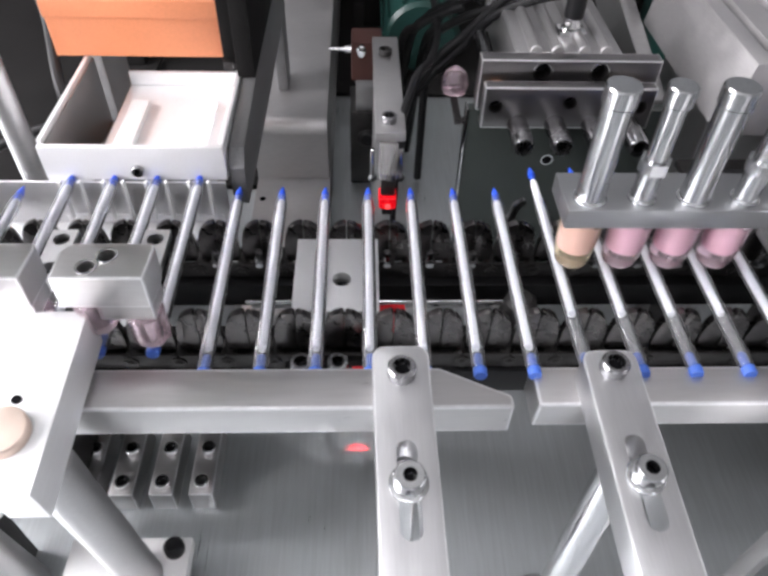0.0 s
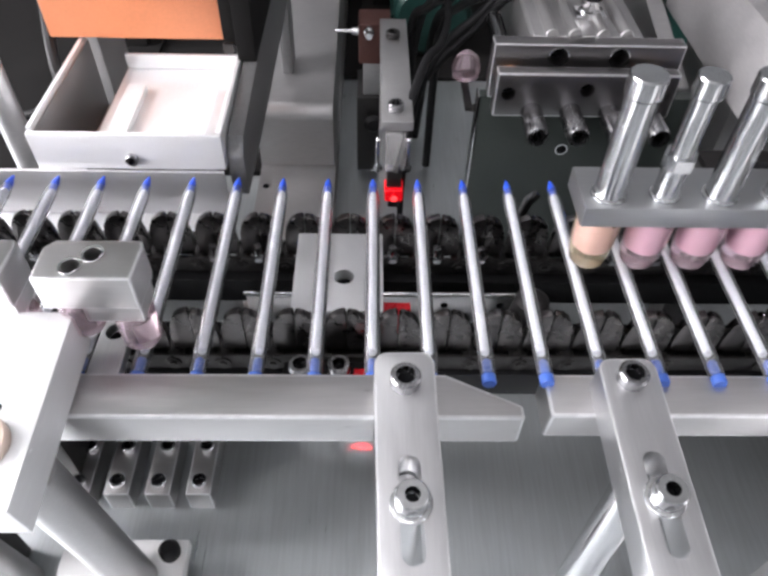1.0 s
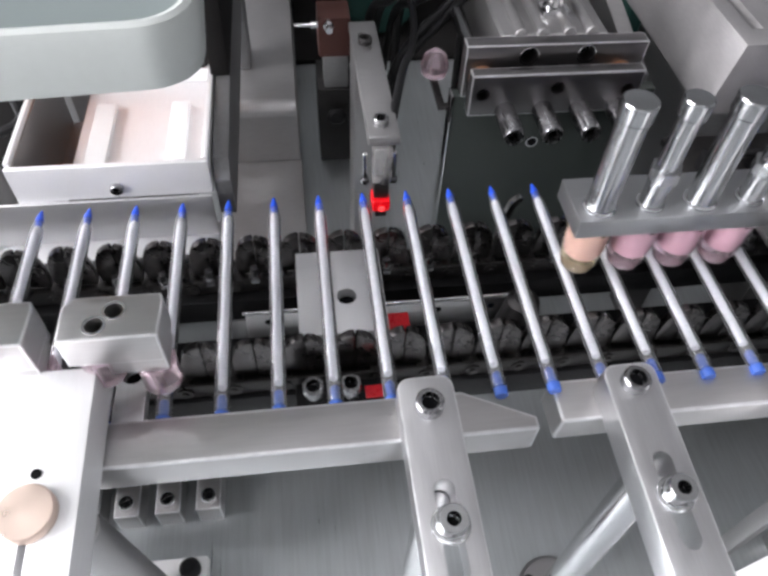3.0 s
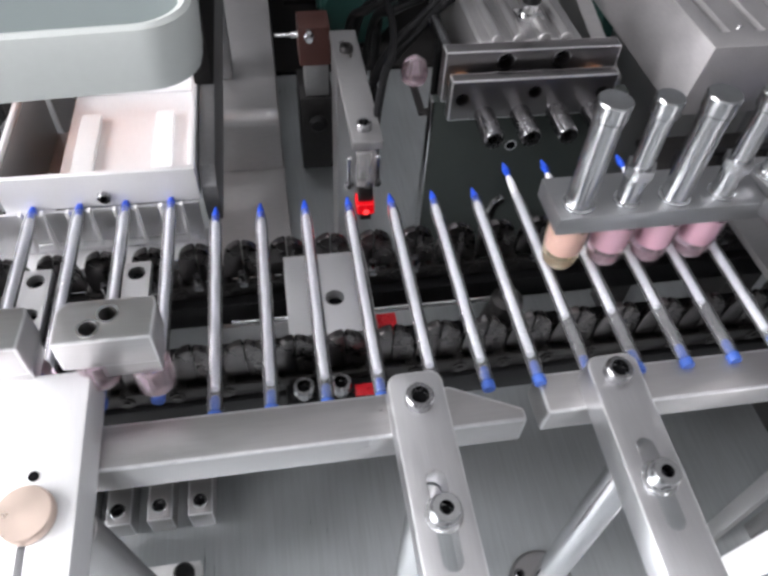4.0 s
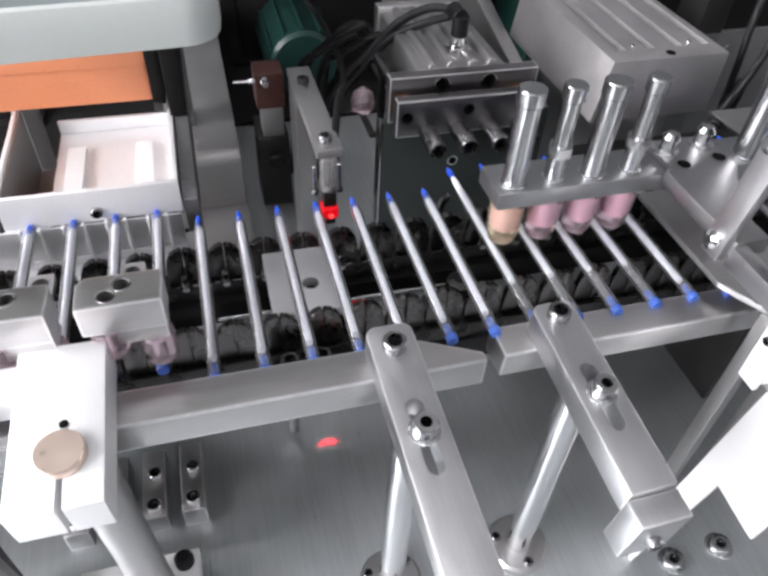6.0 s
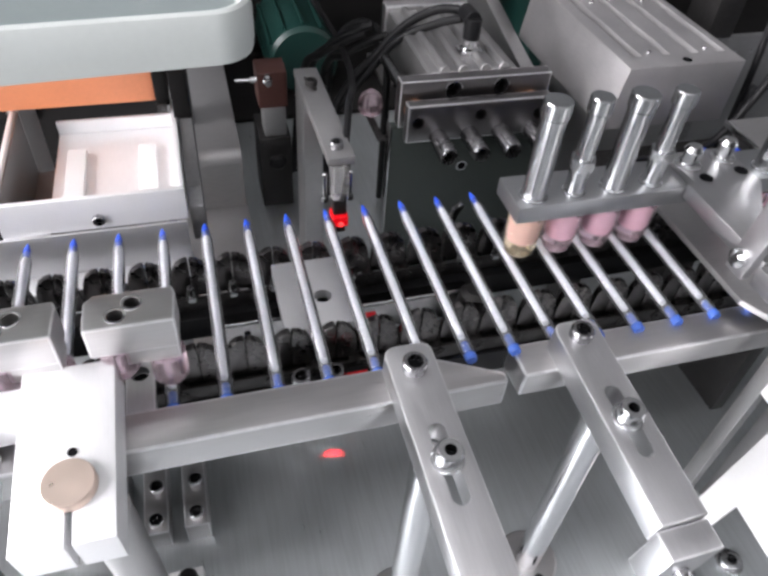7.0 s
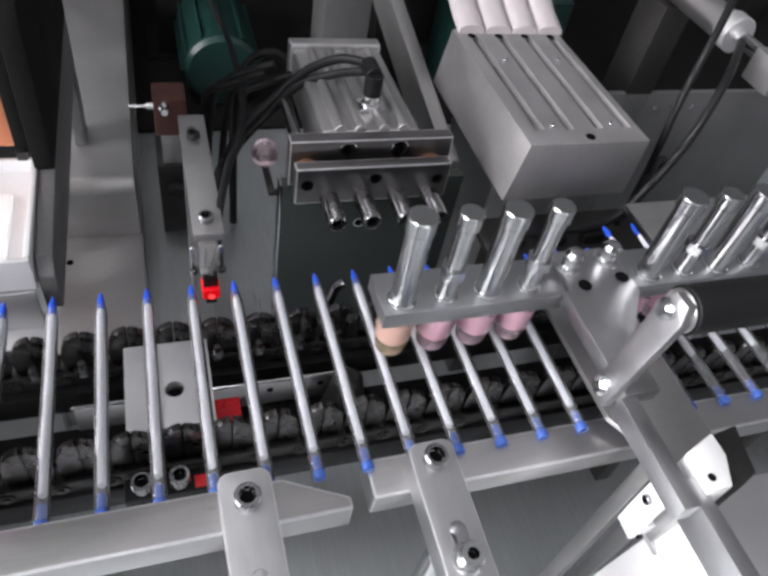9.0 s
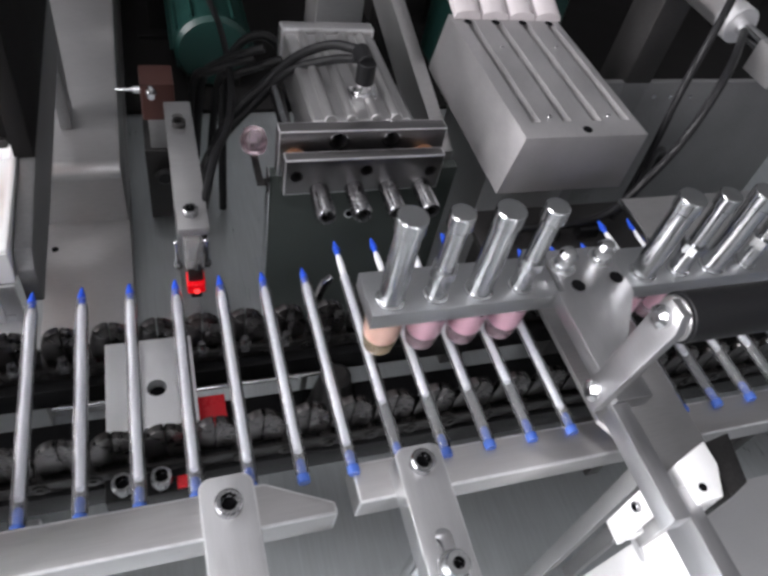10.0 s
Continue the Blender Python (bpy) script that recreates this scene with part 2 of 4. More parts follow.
# ==== the room round the machine
def room():
    def wall(name, *b):
        return tagged(part(name, box(*b, b=0), WALLM, smooth=False), kind="structure")
    tagged(part("floor", box(-1.5, 3.2, -2.2, 2.2, -1.0, -0.9, b=0), FLOORM, smooth=False), kind="structure")
    tagged(part("ceiling", box(-1.5, 3.2, -2.2, 2.2, 1.9, 2.0, b=0), CEILM, smooth=False), kind="structure")
    wall("wall_north", -1.5, 3.2, 2.0, 2.2, -0.9, 1.9)
    # the south wall is built round its strip window
    wall("wall_south", -1.5, 3.2, -2.2, -2.0, -0.9, 1.03)
    wall("wall_south_top", -1.5, 3.2, -2.2, -2.0, 1.3, 1.9)
    wall("wall_south_near", -1.5, -0.9, -2.2, -2.0, 1.03, 1.3)
    wall("wall_south_far", 0.9, 3.2, -2.2, -2.0, 1.03, 1.3)
    wall("wall_east", 3.0, 3.2, -2.0, 2.0, -0.9, 1.9)
    # the west wall is built round its window
    wall("wall_west", -1.5, -1.3, -2.0, 2.0, -0.9, 0.1)
    wall("wall_west_top", -1.5, -1.3, -2.0, 2.0, 1.5, 1.9)
    wall("wall_west_near", -1.5, -1.3, -2.0, -1.2, 0.1, 1.5)
    wall("wall_west_far", -1.5, -1.3, 0.5, 2.0, 0.1, 1.5)
    w = thing("window_1", -1.4, -0.35, 0.8, "wide workshop window with white bars", "window", kind="structure")
    part("window_sill", box(-0.1, 0.13, -0.85, 0.85, -0.73, -0.7, b=0.003), WHITE, w)
    for y in (-0.84, -0.29, 0.26, 0.81):
        part("window_bar", box(-0.03, 0.03, y, y + 0.03, -0.7, 0.7, b=0.002), WHITE, w)
    for z in (-0.7, 0.67):
        part("window_bar", box(-0.028, 0.028, -0.81, 0.81, z, z + 0.03, b=0.002), WHITE, w)
    sky = bpy.data.lights.new("window_daylight", "AREA")
    sky.shape, sky.size, sky.size_y, sky.energy, sky.color = "RECTANGLE", 1.66, 1.36, DAYLIGHT, (0.95, 0.98, 1.0)
    lo = new("window_daylight", sky)
    lo.matrix_world = look((-1.46, -0.35, 0.8), (0, -0.35, 0.8))
    v = thing("window_2", 0, -2.1, 1.15, "long narrow strip window with white bars", "window", kind="structure")
    part("window_sill", box(-0.9, 0.9, -0.1, 0.13, -0.118, -0.1, b=0.003), WHITE, v)
    for x in (-0.89, -0.3, 0.27, 0.86):
        part("window_bar", box(x, x + 0.03, -0.03, 0.03, -0.099, 0.149, b=0.002), WHITE, v)
    far = bpy.data.lights.new("high_window_daylight", "AREA")
    far.shape, far.size, far.size_y, far.energy, far.color = "RECTANGLE", 1.76, 0.22, 9.0, (0.95, 0.98, 1.0)
    fo = new("high_window_daylight", far)
    fo.matrix_world = look((0, -2.16, 1.17), (0, 0, 1.17))
    # box lights added overhead, out of view, to brighten the deck and metal
    for x, y, lx, ly in ((-0.3, -0.9, 0.9, 0.25), (1.0, -1.0, 0.25, 0.5), (-0.5, 0.95, 0.5, 0.2)):
        lamp = thing("fill_light", x, y, 1.9, "white box light added overhead, out of view", "ceiling light", "ceiling lights")
        part("housing", box(-lx / 2, lx / 2, -ly / 2, ly / 2, -0.06, 0, b=0.004), WHITE, lamp)
        part("diffuser", box(-lx / 2 + 0.03, lx / 2 - 0.03, -ly / 2 + 0.03, ly / 2 - 0.03, -0.066, -0.061, b=0), FILLGLOW, lamp, smooth=False)


room()


# ==== the machine's deck and what stands on it at the back
def deck():
    d = thing("machine_deck", 0, 0, 0, "brushed grey steel machine deck plate", "machine deck", kind="structure")
    part("plate", box(-0.9, 1.3, -0.6, 1.3, DECK - 0.02, DECK, b=0.001), DECKM, d)
    part("skirt", box(-0.88, 1.28, -0.58, 1.28, -0.9, DECK - 0.021, b=0.001), GREY, d)
    for x, y in ((0.2235, -0.218), (0.184, -0.2195)):
        socket_screw(d, (x, y, DECK), 0.0078, 0.004, mat=ZINC, washer=True, name="deck_bolt")


def slab():
    s = thing("base_block", 0, 0, 0, "grey machined block with a rounded front edge on the deck", "machine block")
    prof = [(0.217, -0.0568), (0.217, -0.006)]
    for k in range(6):
        a = radians(180 - 90 * k / 5)
        prof.append((0.229 + 0.012 * math.cos(a), -0.006 + 0.012 * math.sin(a)))
    prof += [(0.75, 0.035), (0.75, -0.0568)]
    part("body", prism(prof, -0.131, -0.061, 0.0006, axis="x"), DULL, s)
    part("foot_plate", box(-0.131, -0.0595, 0.03, 0.75, DECK, -0.057, b=0.0012), DULL, s)
    part("pin_hole", turned([(0.003, 0), (0.003, 0.0006)], (-0.1235, 0.185, -0.057), "z", 14), HOLE_SHADE, s)


def back_wall():
    # sheet and mats added at the back so the enclosed rear stays dark
    w = thing("rear_cover", 0, 0, 0, "black sheet and mats added to hold the machine's rear in shade", "cover", kind="structure")
    part("sheet", box(-0.9, 1.3, 0.95, 0.97, DECK, 0.42, b=0.001), SHADE_BLACK, w)
    part("shade_mat", box(-0.06, 1.28, 0.42, 0.949, DECK + 0.0002, DECK + 0.006, b=0.001), SHADE_BLACK, w)
    part("shade_mat", box(-0.88, -0.132, 0.235, 0.949, DECK + 0.0002, DECK + 0.006, b=0.001), SHADE_BLACK, w)


def motor(x, y, z, r, length, label):
    m = thing("motor", x, y, z, label, "motor", "green motors")
    prof = [(r * 0.9, 0), (r, 0.006), (r, length - 0.01), (r * 0.85, length), (r * 0.4, length + 0.004)]
    part("housing", turned(prof, (0, 0, 0), "y", 32), GREEN, m)
    for k in range(12):
        a = 2 * math.pi * k / 12
        fin = box(-0.0015, 0.0015, 0.01, length - 0.012, r - 0.001, r + 0.004, b=0)
        bmesh.ops.rotate(fin, cent=(0, 0, 0), matrix=Matrix.Rotation(a, 3, "Y"), verts=fin.verts)
        part("fin", fin, GREEN, m)
    part("foot", box(-r * 0.7, r * 0.7, 0.01, length * 0.8, DECK - z, -r * 0.8, b=0.001), DARK, m)
    return m


def solenoid():
    s = thing("solenoid", -0.024, 0.247, -0.012, "brown red coil block with a bright fitting on a grey stand", "solenoid")
    part("coil", box(-0.014, 0.014, 0, 0.03, 0.045, 0.082, b=0.002), RUST, s)
    part("body", box(-0.010, 0.012, 0.002, 0.026, 0.012, 0.0445, b=0.002), DULL, s)
    part("stand", box(-0.016, 0.016, 0.0, 0.05, DECK + 0.012, 0.0115, b=0.001), DARK, s)
    part("nipple", turned([(0.0045, 0), (0.0045, 0.004), (0.003, 0.005), (0.003, 0.011)], (-0.005, 0, 0.0765), "y", 16, -1), CHROME, s)
    part("side_fitting", turned([(0.0032, 0), (0.0032, 0.006), (0.0015, 0.006), (0.0015, 0.02)], (-0.014, 0.006, 0.073), "x", 16, -1), CHROME, s)
    part("cap", turned([(0.009, 0), (0.009, 0.002), (0.006, 0.0045)], (0.0, 0.03 - 0.04, -0.01), "y", 18, -1), BLACK, s)


def frame_columns():
    for x, y, mat, lab in ((0.005, 0.62, SHADE_BLACK, "square machine column on the deck, black for the shaded rear"),
                           (0.20, 0.52, DULL, "grey square machine column standing on the deck"),
                           (-0.33, 0.5, SHADE_BLACK, "square machine column on the deck, black for the shaded rear")):
        c = thing("machine_column", x, y, DECK, lab, "column", "machine columns")
        part("shaft", box(-0.03, 0.03, -0.03, 0.03, 0.012, 0.7, b=0.002), mat, c)
        part("base_flange", box(-0.045, 0.045, -0.045, 0.045, 0, 0.0115, b=0.001), mat, c)
    g = thing("guide_rail", 0, 0, 0, "long grey inclined guide rail behind the pusher", "guide rail")
    part("rail", prism([(0.12, 0.05), (0.12, 0.09), (0.75, 0.24), (0.75, 0.2)], 0.187, 0.2, 0.001, axis="x"), DULL, g)
    part("strut", box(0.187, 0.2, 0.5, 0.53, DECK, 0.14, b=0.001), DARK, g)
    c = thing("cross_beam", 0, 0, 0, "dark cross beam between the machine columns", "beam")
    part("beam", box(-0.42, 1.1, 0.72, 0.76, 0.1, 0.16, b=0.002), SHADE_BLACK, c)
    part("leg", box(1.06, 1.1, 0.72, 0.76, DECK, 0.099, b=0.001), DARK, c)
    part("leg", box(-0.42, -0.38, 0.72, 0.76, DECK, 0.099, b=0.001), DARK, c)
    t = thing("teal_housing", 0.42, 0.5, DECK, "teal green cast housing standing on the deck", "housing")
    part("body", box(-0.07, 0.07, -0.05, 0.07, 0, 0.16, b=0.008, seg=3), GREEN, t)
    part("cover", turned([(0.04, 0), (0.04, 0.012), (0.034, 0.016)], (0, -0.05, 0.1), "y", 28, -1), GREEN, t)


# ==== the conveyor
def pen_mesh():
    L = 0.1397
    r = 0.0036
    parts = {}
    parts["barrel"] = mesh_of("barrel", turned([(0.0019, 0.0092), (0.0025, 0.0092), (0.0031, 0.013), (r, 0.018), (r, L - 0.0052), (r - 0.0004, L - 0.0046), (0.0027, L - 0.0046),
                                                (0.0027, 0.018)], (0, 0, 0), "y", 16, -1, hollow=True))
    parts["refill"] = mesh_of("refill", turned([(0.0012, 0.0128), (0.0018, 0.0145), (0.0022, 0.019), (0.0022, L - 0.0175), (0.0016, L - 0.017)], (0, 0, 0), "y", 12, -1))
    parts["tip"] = mesh_of("tip", turned([(0.0005, 0), (0.0009, 0.001), (0.0013, 0.0030), (0.0019, 0.005), (0.0024, 0.0087), (0.0018, 0.009), (0.0016, 0.0125)],
                                         (0, 0, 0), "y", 14, -1))
    parts["plug"] = mesh_of("plug", turned([(0.0014, L - 0.013), (0.0024, L - 0.0115), (0.0024, L - 0.0046), (0.0032, L - 0.0043), (0.0033, L - 0.001), (0.0029, L)], (0, 0, 0), "y", 14, -1))
    return parts


PEN = pen_mesh()
INSERTS = {}
for key, mt in (("barrel", BARREL), ("refill", REFILL), ("tip", BLUE), ("plug", PLUG)):
    PEN[key].materials.append(mt)


def pen(k):
    p = thing("ballpoint_pen", k * PITCH, 0, PEN_Z, "clear ballpoint pen, white refill, blue tip and plug, on chains", "pen", "pens on the conveyor")
    for key in ("barrel", "refill", "tip", "plug"):
        ob = part(key, PEN[key], None, p)
        if key in ("refill", "tip"):
            INSERTS.setdefault(k, []).append(ob)
    return p


def link_meshes():
    w = 0.0114

    def half(sign):
        p = [(0.00025, 0.066), (w, 0.066), (w * 1.04, 0.074), (w, 0.081), (w * 0.9, 0.0862), (w * 0.7, 0.0905), (w * 0.42, 0.0931), (0.0014, 0.0943), (0.00025, 0.093)]
        return [(sign * u, v) for u, v in p]
    lug = merge(prism(half(-1), -0.0038, 0.0008, 0.0006, axis="y"), prism(half(1), -0.0042, 0.0004, 0.0006, axis="y"))
    plate = merge(round_box(-0.0125, 0.0125, -0.008, -0.006, 0.0, 0.0105, 0.0009, b=0.0002, seg=2), round_box(-0.0125, 0.0125, 0.006, 0.008, 0.0, 0.0105, 0.0009, b=0.0002, seg=2))
    bmesh.ops.translate(plate, vec=(0, 0, 0.055), verts=plate.verts)
    pin = turned([(0.002, 0), (0.002, 0.001), (0.0042, 0.001), (0.0042, 0.019), (0.002, 0.019), (0.002, 0.02)], (0.0127, -0.01, 0.06), "y", 12)
    stud = merge(turned([(0.0026, 0), (0.0026, 0.0105), (0.002, 0.0115)], (-0.0012, -0.0092, 0.066), "z", 10),
                 turned([(0.0042, 0), (0.0042, 0.0028)], (-0.0012, -0.0092, 0.0675), "z", 6))
    out = {"lug": mesh_of("lug", lug), "side_plate": mesh_of("side_plate", plate), "roller": mesh_of("roller", pin), "stud": mesh_of("stud", stud)}
    for m in out.values():
        m.materials.append(CHAIN)
    out["roller"].materials[0] = DARK
    out["side_plate"].materials[0] = DARK
    out["stud"].materials[0] = STEEL
    return out


LINK = link_meshes()


def chain(y, label, studs):
    c = thing("conveyor_chain", 0, y, 0, label, "conveyor chain", "conveyor chains")
    for k in range(-36, 16):
        for key, me in LINK.items():
            if key == "stud" and not studs:
                continue
            o = part(key, me, None, c)
            o.location = ((k + 0.5) * PITCH, 0, 0)
    return c


def chain_bed():
    b = thing("chain_track", 0, 0, 0, "dark steel track that carries the chains", "chain track")
    for y in (-0.026, -0.092):
        part("track_bar", box(-0.95, 0.9, y - 0.0105, y + 0.0105, 0.035, 0.0535, b=0.001), BLACK, b)
    # black plate added to darken the gap between the chains
    part("shade_web", box(-0.95, 0.9, -0.0812, -0.0368, 0.012, 0.016, b=0.0005), BLACK, b)
    for x in (-0.8, -0.45, -0.225, 0.29, 0.6, 0.85):
        part("stay", box(x, x + 0.012, -0.1, -0.018, DECK, 0.0348, b=0.0005), DARK, b)



def centre_plate():
    p = thing("support_plate", 0, 0, 0, "grey machined plate with a bored hole between the chains", "plate")
    pl = part("plate", box(-0.066, -0.0200, -0.0905, -0.0345, 0.082, 0.09, b=0.0006), SATIN, p)
    cut(pl, rod((-0.0402, -0.067, 0.07), 0.03, 0.0052))
    # black disc under the plate paints the hole's shade
    part("bore", rod((-0.0402, -0.067, 0.0825), 0.0008, 0.005), HOLE_SHADE, p)
    # added tab, coloured as a patch of the sensor's red light
    part("red_spill", box(-0.0197, -0.004, -0.079, -0.058, 0.0585, 0.0597, b=0.0003), REDSPILL, p, "small red tab painted as the sensor's light patch")
    part("patch_arm", box(-0.03, -0.0197, -0.078, -0.07, 0.0585, 0.0818, b=0.0004), DARK, p)
    part("column", rod((-0.056, -0.05, DECK), 0.074 - DECK, 0.004), DULL, p)
    part("collar", rod((-0.056, -0.05, 0.0742), 0.0076, 0.007), DULL, p)
    for x in (-0.0609, -0.0418):
        socket_screw(p, (x, -0.1095, 0.066), 0.0058, 0.007, mat=STEEL)
    part("ledge", box(-0.07, -0.02, -0.1165, -0.1035, 0.0535, 0.0658, b=0.0008), BLACK, p)
    part("red_spill", box(-0.0345, -0.0225, -0.1155, -0.1085, 0.066, 0.0672, b=0.0003), REDSPILL, p, "small red tab painted as the sensor's light patch")


def lift_bar():
    l = thing("rocking_flap", 0, -0.045, 0.045, "flat grey rocking flap with small holes between the chains", "flap")
    part("flap", box(-0.098, 0.063, -0.0012, 0.0012, -0.020, 0.0, b=0.0004), ALU, l)
    for x in (0.017, -0.085, 0.05):
        part("hole", turned([(0.0022, 0), (0.0022, 0.0003)], (x, -0.0013, -0.006), "y", 14, -1), HOLE_SHADE, l)
    part("hinge_rod", rod((-0.1, 0.0, 0.0014), 0.166, 0.0014, axis="x"), CHROME, l)
    return l


def guide_rails():
    r = thing("guide_rail_bar", 0, 0, 0, "brushed aluminium pen guide bar with a tapered end", "guide bar", "front guide bars")
    part("bar", prism([(-0.40, -0.1592), (0.0375, -0.1592), (0.0375, -0.153), (0.006, -0.1375), (-0.40, -0.1375)], 0.0845, 0.1042, 0.0014), ALU, r)
    r2 = thing("guide_rail_bar", 0, 0, 0, "brushed aluminium pen guide bar with a slanted end", "guide bar", "front guide bars")
    part("bar", prism([(0.0493, 0.0815), (0.0503, 0.0985), (0.95, 0.0985), (0.95, 0.0815)], -0.1545, -0.1332, 0.0014, axis="y"), ALU, r2)
    for x0 in (-0.25, -0.34):
        part("stay", box(x0, x0 + 0.012, -0.155, -0.14, DECK, 0.0843, b=0.001), DARK, r)
    for x0 in (0.3, 0.6):
        part("stay", box(x0, x0 + 0.012, -0.154, -0.14, DECK, 0.0813, b=0.001), DARK, r2)


def slotted_bar(x0, x1, y_end, y_bolt, y_slot, end_block, z, h):
    """A slotted bar that holds a guide bar from the front, on a post with a round foot."""
    xm = (x0 + x1) / 2
    b = thing("slotted_support_bar", 0, 0, 0, "satin aluminium slotted support bar with two socket screws", "support bar", "slotted support bars")
    rc, yt = 0.0058, -0.1362
    poly = [(x0, y_end), (x1, y_end)]
    poly += [(x1 - rc + rc * math.cos(radians(a)), yt - rc + rc * math.sin(radians(a))) for a in range(0, 91, 15)]
    poly += [(x0 + rc + rc * math.cos(radians(a)), yt - rc + rc * math.sin(radians(a))) for a in range(90, 181, 15)]
    bar = part("bar", prism(poly, z + 0.0002, z + h, 0.0008), ALU_Y, b)
    sw = 0.0042
    slot = round_box(xm - sw, xm + sw, y_slot - 0.0215, y_slot + 0.0180, z - 0.01, z + 0.03, sw - 0.0001, b=0, seg=5)
    cut(bar, slot)
    socket_screw(b, (xm, y_bolt, z + h), 0.0062, 0.0058)
    socket_screw(b, (xm, y_slot, z + h), 0.0062, 0.008, mat=ZINC, washer=True)
    if end_block:
        part("end_block", box(x0 - 0.001, x1 + 0.001, y_end - 0.014, y_end - 0.0004, z - 0.022, z + 0.013, b=0.001), ALU_Y, b)
        socket_screw(b, (xm, y_end - 0.0142, z - 0.007), 0.004, 0.004, axis="y", flip=-1)
    b.matrix_world = Matrix.Translation((xm, -0.15, z)) @ Matrix.Rotation(radians(1), 4, "Z") @ Matrix.Rotation(radians(5), 4, "X") @ Matrix.Translation((-xm, 0.15, -z))
    ps = thing("support_post", xm - 0.001, y_slot + 0.012, DECK, "polished round steel post with a bolted foot flange", "post", "support posts")
    part("post", rod((0, 0, 0.0085), z - 0.004 - DECK - 0.0085, 0.0085), CHROME, ps)
    foot = part("foot", turned([(0.021, 0), (0.021, 0.006), (0.019, 0.008), (0.012, 0.0082)], (0, 0, 0), "z", 32), ALU, ps)
    for a in (35, 155, 275):
        socket_screw(foot, (0.0155 * math.cos(radians(a)), 0.0155 * math.sin(radians(a)), 0.0082), 0.0033, 0.003)
    return b


# ==== the pen sensor
def sensor():
    s = thing("pen_sensor", 0, 0, 0, "slotted bracket with a clear sensor glowing red over the pens", "sensor")
    prof = [(0.008, 0.1275), (0.008, 0.1335), (0.136, 0.1295), (0.136, 0.1235)]
    br = part("bracket", prism(prof, -0.0213, -0.0035, 0.0008, axis="x"), DULL, s, "grey anodised sensor bracket")
    cut(br, round_box(-0.0165, -0.0095, 0.098, 0.122, 0.1, 0.16, 0.0034, b=0, seg=4))
    part("stand", box(-0.0205, -0.0055, 0.1, 0.135, DECK, 0.1228, b=0.001), DULL, s)
    socket_screw(s, (-0.013, 0.0208, 0.1331), 0.0045, 0.0045)
    socket_screw(s, (-0.013, 0.107, 0.1312), 0.0045, 0.004, mat=DARK)
    part("lens_block", box(-0.0185, -0.0075, 0.006, 0.0185, 0.101, 0.127, b=0.0015, seg=3), CLEAR, s, "clear acrylic lens block")
    part("lower_body", box(-0.0175, -0.0085, 0.007, 0.0165, 0.0885, 0.1008, b=0.0008), DARK, s)
    lens = part("lamp", box(-0.0185, -0.0075, 0.0045, 0.0165, 0.0795, 0.0882, b=0.0015, seg=3), LED, s, "glowing red sensor lens")
    part("lamp_core", turned([(0.0019, 0), (0.0019, 0.0008), (0.001, 0.0012)], (-0.0128, 0.0046, 0.0822), "y", 16, -1), LEDCORE, lens)
    beam = bpy.data.lights.new("sensor_beam", "SPOT")
    beam.energy, beam.color, beam.spot_size, beam.spot_blend, beam.shadow_soft_size = 1.7, (1, 0.01, 0.02), radians(7.5), 1.0, 0.001
    bo = new("sensor_beam", beam)
    bo.matrix_world = look((-0.0135, 0.003, 0.0775), (-0.033, -0.0765, DECK))
    part("lens_foot", box(-0.0165, -0.0095, 0.006, 0.0155, 0.074, 0.0793, b=0.0008), DARK, s)
    for x in (-0.0215, -0.0045):
        part("side_pin", rod((x - 0.001, 0.012, 0.098), 0.022, 0.0014), CHROME, s)
        part("side_nut", turned([(0.0026, 0), (0.0026, 0.003)], (x - 0.001, 0.012, 0.0975), "z", 6), STEEL, s)
    tube("cable", [(-0.0117, 0.006, 0.1005), (-0.006, 0.02, 0.122), (-0.0046, 0.03, 0.13), (0.0066, 0.07, 0.136), (0.0188, 0.11, 0.126), (0.0299, 0.18, 0.114), (0.0326, 0.28, 0.105), (0.024, 0.36, 0.107), (0.02, 0.5, 0.1)], 0.0026, BLACK, s)


